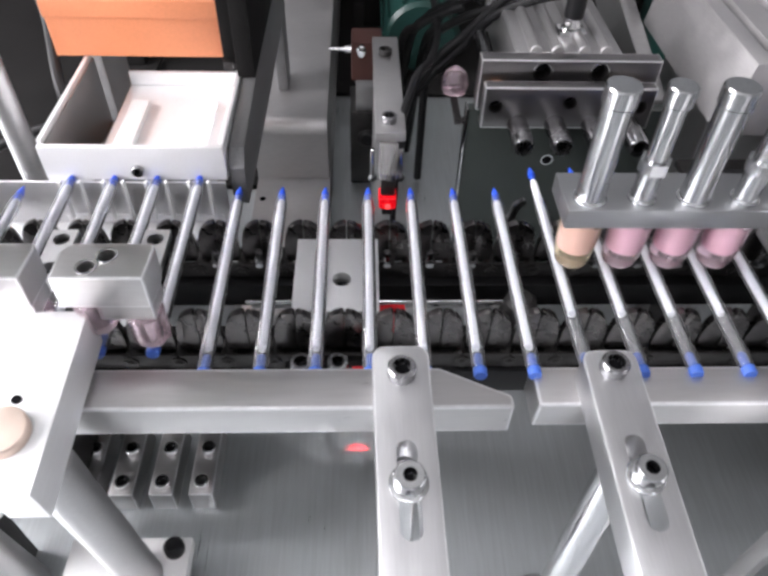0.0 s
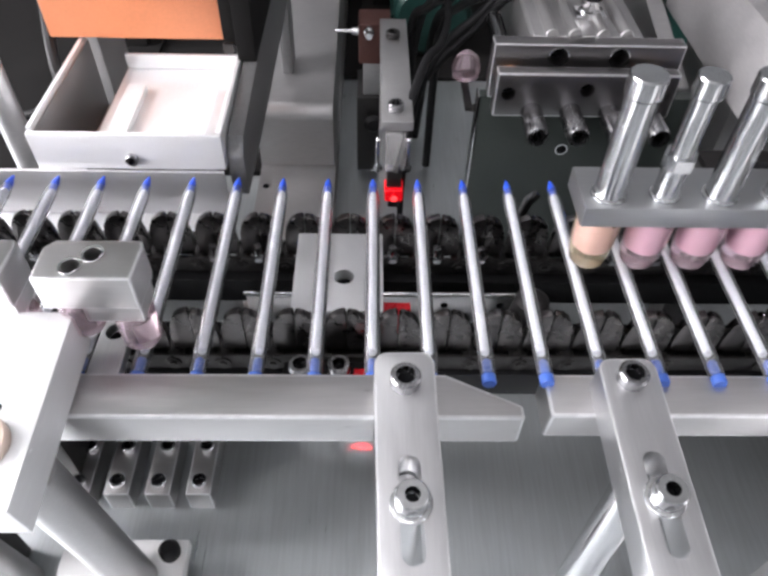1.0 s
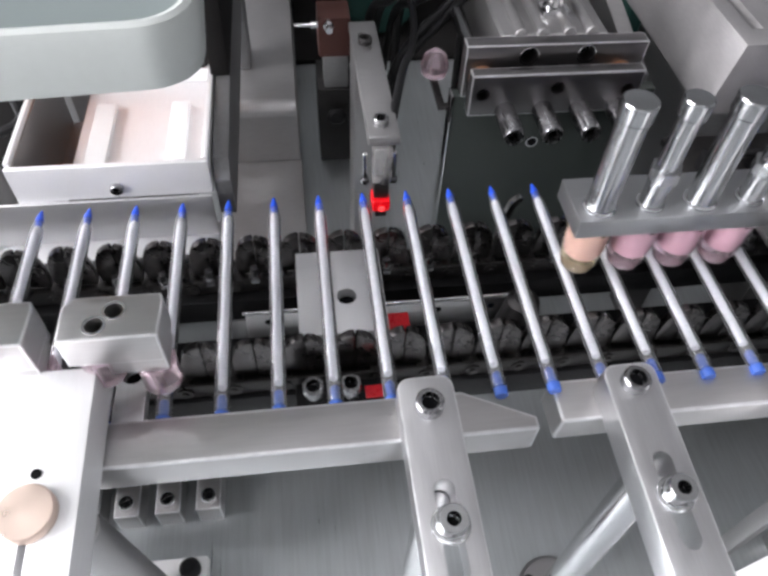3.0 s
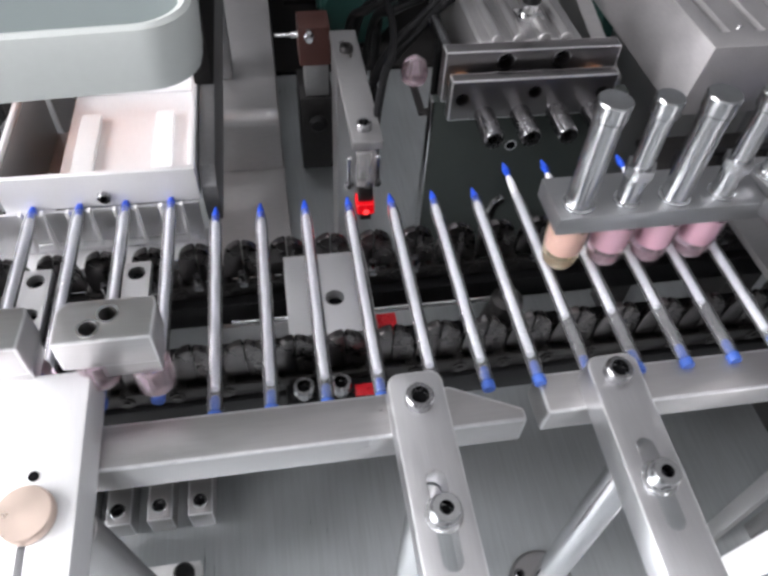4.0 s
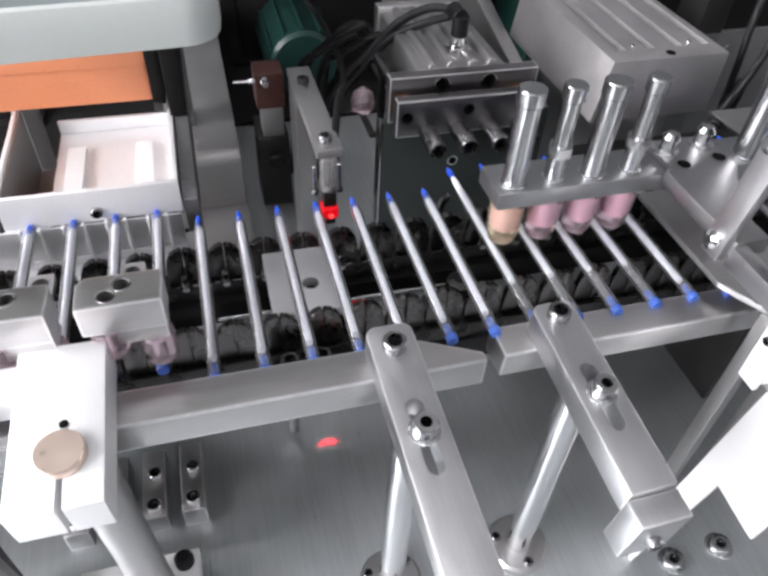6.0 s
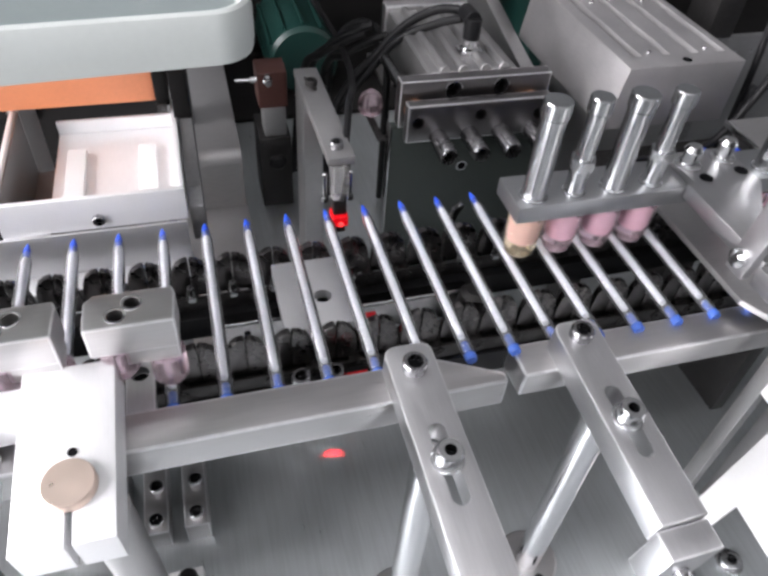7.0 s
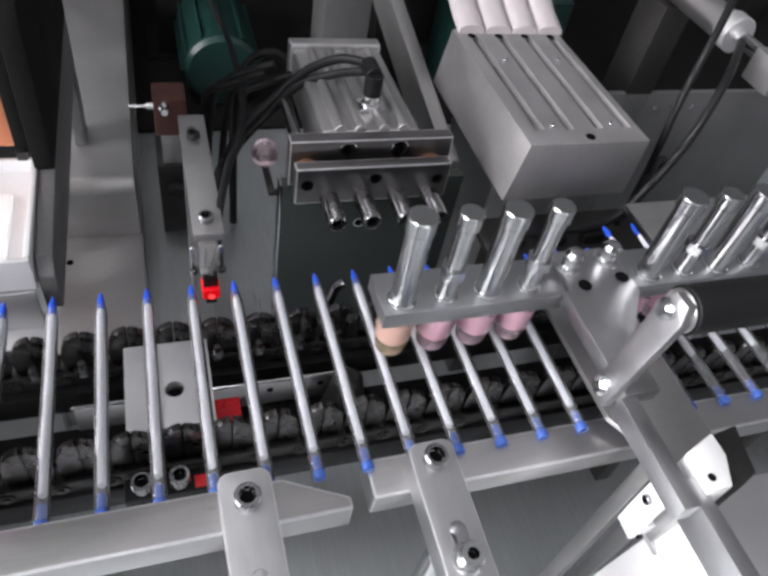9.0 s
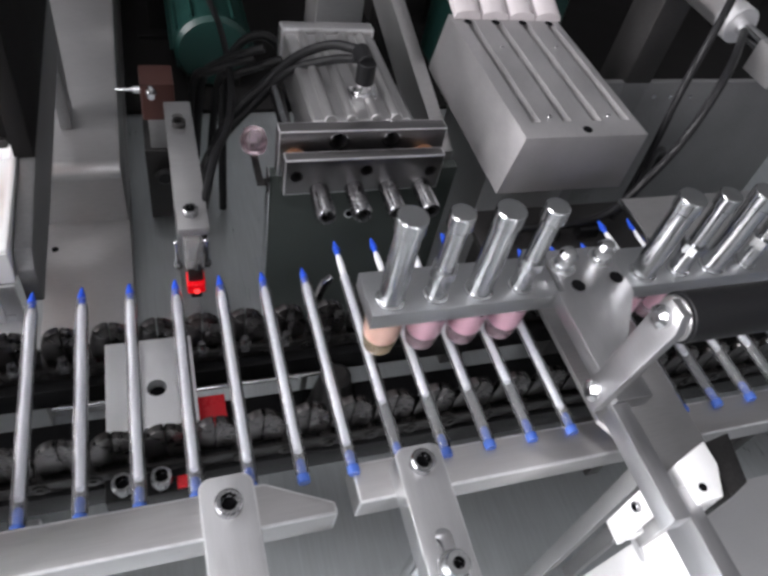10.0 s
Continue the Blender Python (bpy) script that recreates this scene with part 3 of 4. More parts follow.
# ==== the pusher with its pneumatic cylinder
def pusher():
    c = thing("pneumatic_cylinder", 0, 0, 0, "grey pneumatic cylinder with a front flange on a dark plate", "pneumatic cylinder")
    fl = part("flange", box(0.0500, 0.1713, 0.088, 0.099, 0.1, 0.1375, b=0.0009), GLOSSGREY, c)
    cut(fl, rod((0.0917, 0.08, 0.1295), 0.03, 0.0058, axis="y"), rod((0.1303, 0.08, 0.1295), 0.03, 0.0058, axis="y"))
    for x in (0.0917, 0.1303):
        part("bore", rod((x, 0.097, 0.1295), 0.0016, 0.0056, axis="y"), HOLE_SHADE, c)
        part("bore_rim", turned([(0.0058, 0), (0.0067, 0), (0.0067, 0.0004), (0.0058, 0.0004)], (x, 0.0879, 0.1295), "y", 24, -1, hollow=True), CHROME, c)
    part("mount_plate", box(0.046, 0.19, 0.0895, 0.0985, DECK, 0.0996, b=0.001), MOUNT, c, "dark green-grey mounting plate")
    part("sight_hole", turned([(0.0036, 0), (0.0046, 0), (0.0046, 0.0006), (0.0036, 0.0006)], (0.109, 0.0894, 0.058), "y", 20, -1, hollow=True), CHROME, c)
    part("sight_bore", turned([(0.0036, 0), (0.0036, 0.0004)], (0.109, 0.0894, 0.058), "y", 20, -1), HOLE_SHADE, c)
    part("mount_edge", box(0.0445, 0.0457, 0.0885, 0.0995, DECK, 0.1, b=0.0003), CHROME, c)
    part("body", box(0.075, 0.1485, 0.0995, 0.215, 0.097, 0.137, b=0.004, seg=3), DULL, c)
    for x in (0.088, 0.103, 0.121, 0.136):
        part("rib", rod((x, 0.1, 0.1375), 0.11, 0.0042, axis="y"), DULL, c)
    part("rear_cover", box(0.073, 0.15, 0.2155, 0.228, 0.096, 0.14, b=0.002), ALU, c)
    part("cylinder_stand", box(0.085, 0.14, 0.12, 0.2, DECK, 0.0965, b=0.001), DARK, c)
    el = part("fitting", merge(turned([(0.0075, 0), (0.0075, 0.004), (0.0058, 0.005), (0.0058, 0.012)], (0.117, 0.128, 0.1375), "z", 18),
                               box(0.108, 0.127, 0.122, 0.136, 0.1374, 0.1405, b=0.0008)), CHROME, c, "nickel-plated hose fitting")
    part("elbow", merge(rod((0.117, 0.128, 0.149), 0.016, 0.0068), rod((0.117, 0.128, 0.163), 0.018, 0.0064, axis="y")), BLACK, el, "black plastic elbow")
    tube("hose", [(0.117, 0.146, 0.163), (0.1, 0.162, 0.158), (0.0772, 0.175, 0.14), (0.052, 0.178, 0.112), (0.03, 0.165, 0.098), (0.012, 0.155, 0.07), (0.002, 0.16, 0.0), (0.0, 0.17, DECK + 0.005)], 0.0036, BLACK, c)
    tube("hose", [(0.114, 0.144, 0.158), (0.098, 0.158, 0.148), (0.072, 0.172, 0.13), (0.05, 0.174, 0.104), (0.028, 0.16, 0.09), (0.008, 0.158, 0.06), (-0.004, 0.165, 0.0), (-0.005, 0.172, DECK + 0.005)], 0.0034, BLACK, c)
    tube("hose", [(0.03, 0.25, DECK + 0.005), (0.031, 0.255, 0.02), (0.0341, 0.26, 0.0684), (0.0485, 0.27, 0.0943), (0.0703, 0.27, 0.1025), (0.087, 0.26, 0.0879), (0.0863, 0.24, 0.06), (0.086, 0.235, DECK + 0.005)], 0.004, BLACK, c)
    for dx, dz in ((-0.008, 0.004), (0.006, -0.006), (-0.015, -0.004)):
        tube("hose", [(0.066 + dx, 0.2, 0.128 + dz), (0.05 + dx, 0.205, 0.12 + dz), (0.034 + dx, 0.225, 0.1 + dz), (0.022 + dx, 0.26, 0.06), (0.015 + dx, 0.3, DECK + 0.005)], 0.0036, BLACK, c)
    part("bulb", turned([(0.004, 0), (0.009, 0.003), (0.0105, 0.01), (0.008, 0.018), (0.003, 0.022)], (0.041, 0.135, 0.085), "z", 18), PINK, c, "pink plastic bulb")
    part("bulb_arm", merge(box(0.0385, 0.0435, 0.0992, 0.14, 0.0815, 0.0848, b=0.0004), box(0.0437, 0.056, 0.0987, 0.104, 0.0815, 0.0848, b=0.0004)), DARK, c)
    for x in (0.062, 0.157):
        part("bushing", turned([(0.0085, 0), (0.0085, 0.002), (0.0068, 0.003), (0.0068, 0.004)], (x, 0.0878, 0.115), "y", 22, -1), COPPER, c, "copper guide bushing")
    p = thing("pusher", 0, 0, 0, "grey pusher plate with four round steel push pins", "pusher")
    pl = part("plate", box(0.0515, 0.1665, 0.071, 0.0805, 0.0965, 0.127, b=0.0012), GLOSSGREY, p)
    cut(pl, rod((0.0600, 0.06, 0.113), 0.03, 0.0046, axis="y"), rod((0.158, 0.06, 0.113), 0.03, 0.0046, axis="y"), rod((0.1095, 0.06, 0.116), 0.03, 0.0046, axis="y"))
    for x, z in ((0.06, 0.113), (0.158, 0.113), (0.1095, 0.116)):
        part("bore", rod((x, 0.079, z), 0.0012, 0.0044, axis="y"), HOLE_SHADE, p)
    for k in range(3, 7):
        pin = part("push_pin", turned([(0.007, -0.0005), (0.007, 0.0262), (0.0062, 0.0282), (0.004, 0.0282), (0.003, 0.02)], (k * PITCH + 0.0005, 0.071, PEN_Z), "y", 20, -1), STEEL, p)
        part("pin_bore", turned([(0.003, 0.0195), (0.003, 0.0205)], (k * PITCH + 0.0005, 0.071, PEN_Z), "y", 14, -1), HOLE_SHADE, pin)
    for x in (0.062, 0.157):
        part("guide_rod", rod((x, 0.0807, 0.115), 0.09, 0.0048, axis="y"), STEEL, p)
    part("piston_rod", rod((0.1095, 0.0807, 0.109), 0.07, 0.005, axis="y"), CHROME, p)
    part("rod_nut", turned([(0.0085, 0), (0.0085, 0.005)], (0.1095, 0.0807, 0.109), "y", 6), STEEL, p)
    return p


# ==== the pen hold-down head with its rods and urethane feet
def head(x0, x1, first, label, amber):
    h = thing("hold_down_head", 0, 0, 0, label, "hold-down head", "hold-down heads")
    part("plate", box(x0, x1, -0.0792, -0.0490, 0.1372, 0.1485, b=0.0008), HEADALU, h)
    for i in range(4):
        x = first + i * 0.0254
        thick = i in (0, 2)
        sh = 0.0070 if thick else 0.0057
        prof = [(sh + 0.0012, 0), (sh + 0.0012, 0.001), (sh, 0.0014), (sh, 0.018), (sh * (1.0 if thick else 0.9), 0.0185), (sh * (1.0 if thick else 0.9), 0.0506),
                (sh + 0.0004, 0.0511), (sh + 0.0009, 0.0518), (sh + 0.0009, 0.0595), (sh + 0.0004, 0.0602), (0.0015, 0.0603)]
        r = part("rod", turned(prof, (x, -0.0695, 0.1486), "z", 26), ZINC, h)
        if not thick:
            part("hexagon", turned([(0.0075, 0), (0.0075, 0.006)], (x, -0.0695, 0.1655), "z", 6), ZINC, r)
        f = part("foot", turned([(0.0092, 0), (0.0108, 0.001), (0.0106, 0.012), (0.0096, 0.024), (0.0085, 0.0292), (0.0076, 0.0304), (0.006, 0.0306)], (x, -0.0685, 0.1371), "z", 26, -1),
                 AMBER if amber and i == 0 else PINK, h, "soft pink urethane foot")
        part("insert", turned([(0.0062, 0.002), (0.0062, 0.0185), (0.0056, 0.021), (0.004, 0.0218)], (x, -0.0685, 0.1371), "z", 20, -1), PINKCORE, f)
    return h


def arm():
    a = thing("head_arm", 0, 0, 0, "bright aluminium arm carrying the hold-down heads", "arm")
    part("bridge", prism([(0.1797, -0.049), (0.2221, -0.049), (0.2221, -0.085), (0.196, -0.122), (0.196, -0.15), (0.1745, -0.15), (0.1745, -0.0796), (0.1797, -0.0796)], 0.1425, 0.1525, 0.0008), ARMALU, a)
    part("beam", box(0.1715, 0.1812, -0.2095, -0.1505, 0.1385, 0.151, b=0.0008), ARMALU, a)
    part("beam_end", box(0.1816, 0.1905, -0.29, -0.195, 0.128, 0.1485, b=0.0008), ARMALU, a)
    for x, y in ((0.1858, -0.0625), (0.2125, -0.0595)):
        b = part("eye_bolt", turned([(0.0066, 0), (0.0066, 0.0015), (0.0052, 0.002), (0.0052, 0.009), (0.0058, 0.0105), (0.004, 0.0135), (0.001, 0.0145)], (x, y, 0.1526), "z", 22), ZINC, a)
        part("washer", turned([(0.0078, 0), (0.0078, 0.0012), (0.007, 0.0015)], (x, y, 0.1526), "z", 24), CHROME, b)
        part("pocket", turned([(0.0042, 0), (0.0042, 0.0003)], (x + 0.0035, y - 0.0145, 0.1526), "z", 18), HOLE_SHADE, a)
    lk = part("link", prism([(-0.1475, 0.139), (-0.1345, 0.139), (-0.1335, 0.208), (-0.1375, 0.2165), (-0.147, 0.2165), (-0.1505, 0.208)], 0.1685, 0.1745, 0.0012, axis="x"), ARMALU, a)
    for z in (0.149, 0.208):
        part("link_bolt", turned([(0.0055, 0), (0.0055, 0.003), (0.003, 0.005)], (0.1683, -0.1405, z), "x", 18, -1), CHROME, lk)
    lk.matrix_world = Matrix.Translation((0.17, -0.14, 0.149)) @ Matrix.Rotation(radians(7), 4, "Y") @ Matrix.Translation((-0.17, 0.14, -0.149))
    part("torque_tube", rod((0.1835, -0.141, 0.206), 0.75, 0.0118, axis="x", seg=28), BLACK, a, "black rubber-covered tube")
    part("tube_collar", rod((0.1815, -0.141, 0.206), 0.0018, 0.0105, axis="x", seg=28), ALU, a)
    part("tube_bearing", box(0.6, 0.63, -0.165, -0.12, DECK, 0.19, b=0.002), DULL, a)
    cp = thing("cover_plate", 0, 0, 0, "grey flat cover plate over the chains between the heads", "cover plate")
    part("plate", prism([(0.188, -0.05), (0.245, -0.05), (0.245, -0.18), (0.21, -0.18), (0.188, -0.14)], 0.1085, 0.1125, 0.0006), DULL, cp)
    part("side", box(0.19, 0.30, -0.255, -0.1815, 0.085, 0.089, b=0.0006), SATIN, cp)
    for x in (0.2, 0.235):
        part("stay", box(x, x + 0.006, -0.175, -0.165, DECK, 0.1083, b=0.0005), DULL, cp)
    socket_screw(cp, (0.231, -0.2, 0.0891), 0.0035, 0.003)
    cl = thing("stop_block", 0, 0, 0, "white plastic stop block with a dark slotted bracket", "stop block")
    part("block", prism([(0.188, -0.205), (0.2, -0.205), (0.207, -0.19), (0.207, -0.178), (0.188, -0.185)], 0.127, 0.1535, 0.001), WHITE, cl)
    part("bracket", prism([(0.2075, -0.205), (0.22, -0.2), (0.226, -0.175), (0.2075, -0.178)], 0.0895, 0.15, 0.001), DARK, cl)
    part("screw_hole", turned([(0.002, 0), (0.002, 0.0004)], (0.192, -0.199, 0.1536), "z", 14), HOLE_SHADE, cl)
    part("leg", box(0.19, 0.205, -0.203, -0.19, 0.0892, 0.1268, b=0.0008), DULL, cl)
    fl = thing("white_flag_plate", 0, 0, 0, "white lacquered angle plate beside a white panel", "angle plate")
    part("flag", box(0.1805, 0.184, -0.1985, -0.1855, 0.086, 0.1268, b=0.0008), WHITE, fl)
    part("flag_arm", box(0.1845, 0.1935, -0.1985, -0.194, 0.09, 0.1, b=0.0004), WHITE, fl)
    socket_screw(fl, (0.1803, -0.191, 0.119), 0.0028, 0.0022, axis="x", flip=-1)
    sheet = prism([(0.0, DECK), (0.0, 0.12), (-0.058, 0.122), (-0.058, 0.034), (-0.0205, 0.022), (-0.0145, DECK)], 0.0, 0.003, 0.0006, axis="x")
    for v in sheet.verts:
        v.co.x += 0.2005 + 0.36 * v.co.y + 0.2 * (v.co.z - 0.119)
        v.co.y -= 0.198
    side = part("side_panel", sheet, WHITE, fl, "white lacquered panel on a narrow leg")
    for u, z in ((-0.030, 0.100), (-0.042, 0.088)):
        part("panel_hole", turned([(0.0024, 0), (0.0024, 0.0006)], (0.2 + 0.36 * u + 0.2 * (z - 0.119), -0.198 + u, z), "x", 14, -1), HOLE_SHADE, side)


# ==== the grooved block on the right
def grooved_block():
    g = thing("grooved_block", 0, 0, 0, "large milled aluminium block with four long grooves", "milled block")
    x0, x1, top = 0.2112, 0.3112, 0.156
    bl = part("block", prism([(0.2045, 0.106), (x0, top), (x1, top), (0.3112, 0.106)], 0.05, 0.215, 0.0007, axis="y"), BLOCKM, g)
    lanes = [x0 + (x1 - x0) * f for f in (0.16, 0.41, 0.66, 0.90)]
    cut(bl, *[prism([(x - 0.0043, top + 0.002), (x - 0.0034, top - 0.0075), (x + 0.0006, top - 0.0075), (x + 0.0042, top + 0.002)], 0.0675, 0.206, 0, axis="y") for x in lanes])
    for f, y in ((0.285, 0.073), (0.78, 0.073), (0.285, 0.165), (0.78, 0.165)):
        part("groove_screw", turned([(0.0016, 0), (0.0016, 0.0012), (0.0008, 0.0016)], (x0 + (x1 - x0) * f, y, top), "z", 12), CHROME, g)
    part("bore", turned([(0.0036, 0), (0.0036, 0.0005)], (0.2637, 0.0575, top), "z", 18), HOLE_SHADE, g)
    for i in range(4):
        u = x0 + 0.002 + i * 0.0252
        arc = [(u + 0.0123 - 0.0121 * math.cos(math.pi * k / 8), 0.0075 * math.sin(math.pi * k / 8) ** 0.6) for k in range(9)]
        ch = bmesh.new()
        rows = [[ch.verts.new((p, y, z + q)) for p, q in arc] for y, z in ((0.207, 0.1562), (0.23, 0.164), (0.27, 0.184), (0.34, 0.2))]
        for ra, rb in zip(rows, rows[1:]):
            for k in range(8):
                ch.faces.new((ra[k], ra[k + 1], rb[k + 1], rb[k]))
        ch.faces.new(rows[0])
        bmesh.ops.recalc_face_normals(ch, faces=ch.faces)
        bmesh.ops.solidify(ch, geom=ch.faces[:], thickness=0.001)
        part("chute", ch, CHUTE, g, "pale plastic chute")
        part("lane_hole", turned([(0.0034, 0), (0.0034, 0.0004)], (u + 0.0115, 0.2035, top), "z", 16), HOLE_SHADE, g)
    part("pedestal", box(0.225, 0.305, 0.1, 0.2, DECK, 0.1057, b=0.002), DULL, g)
    sh = thing("shelf_plate", 0, 0, 0, "dark shelf plate with cable clips under the grooved block", "shelf")
    part("plate", box(0.19, 0.40, 0.0, 0.06, 0.075, 0.08, b=0.0006), DARK, sh)
    part("leg", box(0.3, 0.33, 0.02, 0.05, DECK, 0.0748, b=0.0006), DARK, sh)
    part("back_leg", box(0.2, 0.22, 0.03, 0.05, DECK, 0.0748, b=0.0006), DARK, sh)
    for x in (0.2, 0.235, 0.27):
        part("cable_clip", box(x, x + 0.018, 0.022, 0.03, 0.0802, 0.09, b=0.001), BLACK, sh)
    tube("cable", [(0.2, 0.026, 0.093), (0.25, 0.026, 0.093), (0.29, 0.03, 0.095), (0.315, 0.035, 0.12), (0.335, 0.04, 0.16), (0.36, 0.06, 0.2), (0.42, 0.12, 0.2)], 0.0032, BLACK, sh)
    tube("cable", [(0.3, 0.03, 0.093), (0.33, 0.05, 0.1), (0.36, 0.08, 0.11), (0.39, 0.1, 0.09), (0.4, 0.12, 0.0), (0.41, 0.13, DECK + 0.003)], 0.003, BLACK, sh)
    rp = thing("rear_panel", 0, 0, 0, "dark grey flat panel with three small screws", "panel")
    part("panel", box(0.335, 0.66, 0.2, 0.206, DECK, 0.1, b=0.0008), SIDEM, rp)
    for x in (0.447, 0.467, 0.492):
        part("panel_screw", turned([(0.0022, 0), (0.0022, 0.0012), (0.001, 0.0018)], (x, 0.1998, 0.084), "y", 12, -1), CHROME, rp)
    tc = thing("tip_cover", 0, 0, 0, "grey sheet cover over the pen tips by the second head", "cover plate")
    part("sheet", box(0.279, 0.46, -0.046, 0.012, 0.1275, 0.13, b=0.0005), DULL, tc)
    part("edge_strip", box(0.2778, 0.2788, -0.046, 0.012, 0.1262, 0.1312, b=0.0002), CHROME, tc)
    part("leg", box(0.45, 0.459, 0.004, 0.011, DECK, 0.1273, b=0.0004), DULL, tc)
    v = thing("air_valve", 0, 0, 0, "grey air cylinder with a round end cap and black hoses", "air cylinder")
    part("barrel", rod((0.42, 0.14, 0.2), 0.16, 0.013, axis="y"), ALU, v)
    part("cap", rod((0.42, 0.125, 0.2), 0.0145, 0.015, axis="y"), SATIN, v)
    part("ram", rod((0.42, 0.09, 0.2), 0.035, 0.006, axis="y"), CHROME, v)
    part("clevis", box(0.405, 0.435, 0.06, 0.09, 0.185, 0.21, b=0.002), DULL, v)
    part("stand", box(0.405, 0.435, 0.2, 0.24, DECK, 0.1865, b=0.001), DARK, v)
    tube("hose", [(0.42, 0.15, 0.212), (0.4, 0.13, 0.235), (0.37, 0.1, 0.22), (0.35, 0.08, 0.17), (0.345, 0.07, 0.1), (0.345, 0.07, DECK + 0.003)], 0.003, BLACK, v)


# ==== the tray with the orange magazine
def tray():
    t = thing("pen_tray", 0, 0, 0, "bright open aluminium tray with two raised strips", "tray")
    x0, x1, y0, y1, zb, zt = -0.2185, -0.1105, 0.0095, 0.118, 0.098, 0.1215
    part("front_wall", box(x0, x1, y0, y0 + 0.0035, zb, zt, b=0.001), WHITE_ALU, t)
    part("left_wall", box(x0, x0 + 0.003, y0 + 0.0037, y1, zb, zt + 0.002, b=0.0008), WHITE_ALU, t)
    part("right_wall", box(x1 - 0.0035, x1, y0 + 0.0037, y1, zb, zt, b=0.0008), WHITE_ALU, t)
    part("floor_sheet", box(x0 + 0.026, x1 - 0.0037, y0 + 0.0037, y1, zb, zb + 0.003, b=0), WHITE_ALU, t)
    # channel floor and inner wall are greyer, painting the tray's shaded left side
    part("channel_shade_floor", box(x0 + 0.0032, x0 + 0.0258, y0 + 0.0037, y1, zb - 0.03, zb - 0.027, b=0), DULL, t)
    part("channel_side", box(x0, x0 + 0.003, y0, y1, zb - 0.03, zb - 0.0002, b=0.0004), WHITE_ALU, t)
    part("channel_front", box(x0 + 0.0032, x0 + 0.0258, y0, y0 + 0.0035, zb - 0.0268, zb - 0.0002, b=0.0004), WHITE_ALU, t)
    part("channel_shade_wall", box(x0 + 0.0032, x0 + 0.0042, y0 + 0.0037, y1, zb - 0.0268, zt - 0.001, b=0), DULL, t)
    part("back_lip", box(x0 + 0.026, x1 - 0.0037, y1 - 0.003, y1, zb + 0.0032, zt - 0.01, b=0.001), WHITE_ALU, t)
    part("raised_strip", box(x0 + 0.034, x0 + 0.046, y0 + 0.006, y1 - 0.03, zb + 0.0032, zb + 0.008, b=0.0006), WHITE, t)
    part("raised_strip", box(x1 - 0.028, x1 - 0.017, y0 + 0.006, y1 - 0.03, zb + 0.0032, zb + 0.008, b=0.0006), WHITE, t)
    socket_screw(t, (-0.1628, y0, 0.1055), 0.0036, 0.003, axis="y", flip=-1)
    part("support", box(-0.2, -0.125, 0.02, 0.04, DECK, zb - 0.0002, b=0.001), GREY, t)
    part("support_flange", box(-0.26, -0.112, -0.008, 0.0195, 0.058, 0.066, b=0.001), WHITE_ALU, t)
    socket_screw(t, (-0.117, -0.008, 0.062), 0.003, 0.003, axis="y", flip=-1)
    part("backing_sheet", box(-0.26, -0.112, 0.0072, 0.0092, 0.0662, 0.0978, b=0.0004), SATIN, t)
    s = thing("side_plate", 0, 0, 0, "dull grey curved side plate beside the tray", "side plate")
    poly = [(0.012, 0.078), (0.012, 0.105), (0.02, 0.115), (0.09, 0.12), (0.3, 0.12), (0.3, 0.075), (0.1, 0.075)]
    part("plate", prism(poly, -0.1095, -0.1, 0.0012, axis="x"), SIDEM, s)
    part("leg", box(-0.1095, -0.1, 0.27, 0.299, 0.009, 0.0748, b=0.0006), SIDEM, s)
    part("upper_plate", prism([(0.092, 0.1205), (0.092, 0.215), (0.11, 0.25), (0.3, 0.27), (0.3, 0.1205)], -0.112, -0.1, 0.0012, axis="x"), SHADE_BLACK, s)
    m = thing("orange_magazine", 0, 0, 0, "orange painted magazine box with a cream lid", "magazine")
    part("box", prism([(0.112, 0.1245), (0.112, 0.152), (0.109, 0.1525), (0.109, 0.164), (0.24, 0.2), (0.24, 0.13)], -0.236, -0.1228, 0.0012, axis="x"), ORANGE, m)
    # black cap puts the shade of the magazine's right end into its colour
    part("end_cap", prism([(0.106, 0.1235), (0.106, 0.215), (0.24, 0.235), (0.24, 0.13)], -0.1226, -0.1135, 0.001, axis="x"), SHADE_BLACK, m, "black cap painting the box's shaded end face")
    part("lid", prism([(0.111, 0.1645), (0.235, 0.2), (0.235, 0.206), (0.111, 0.1705)], -0.245, -0.145, 0.001, axis="x"), CREAM, m, "cream lid plate")
    part("catch", box(-0.1225, -0.116, 0.1025, 0.1059, 0.12, 0.1265, b=0.0005), DARK, m)
    part("leg", box(-0.23, -0.222, 0.15, 0.2, DECK, 0.1385, b=0.001), DULL, m)
    pst = thing("stand_post", -0.272, 0.09, DECK, "dark grey round post standing on the deck", "post", "round posts")
    part("post", rod((0, 0, 0.008), 0.4, 0.009), DULL, pst)
    part("foot", turned([(0.022, 0), (0.022, 0.006), (0.02, 0.0078)], (0, 0, 0), "z", 28), DULL, pst)
    pst2 = thing("stand_post", -0.31, 0.0, DECK, "dark grey round post standing on the deck", "post", "round posts")
    part("post", rod((0, 0, 0.008), 0.2, 0.008), DULL, pst2)
    part("foot", turned([(0.022, 0), (0.022, 0.006), (0.02, 0.0078)], (0, 0, 0), "z", 28), DULL, pst2)
    cb = thing("cable_loop", 0, 0, 0, "black cables looped beside the tray", "cable")
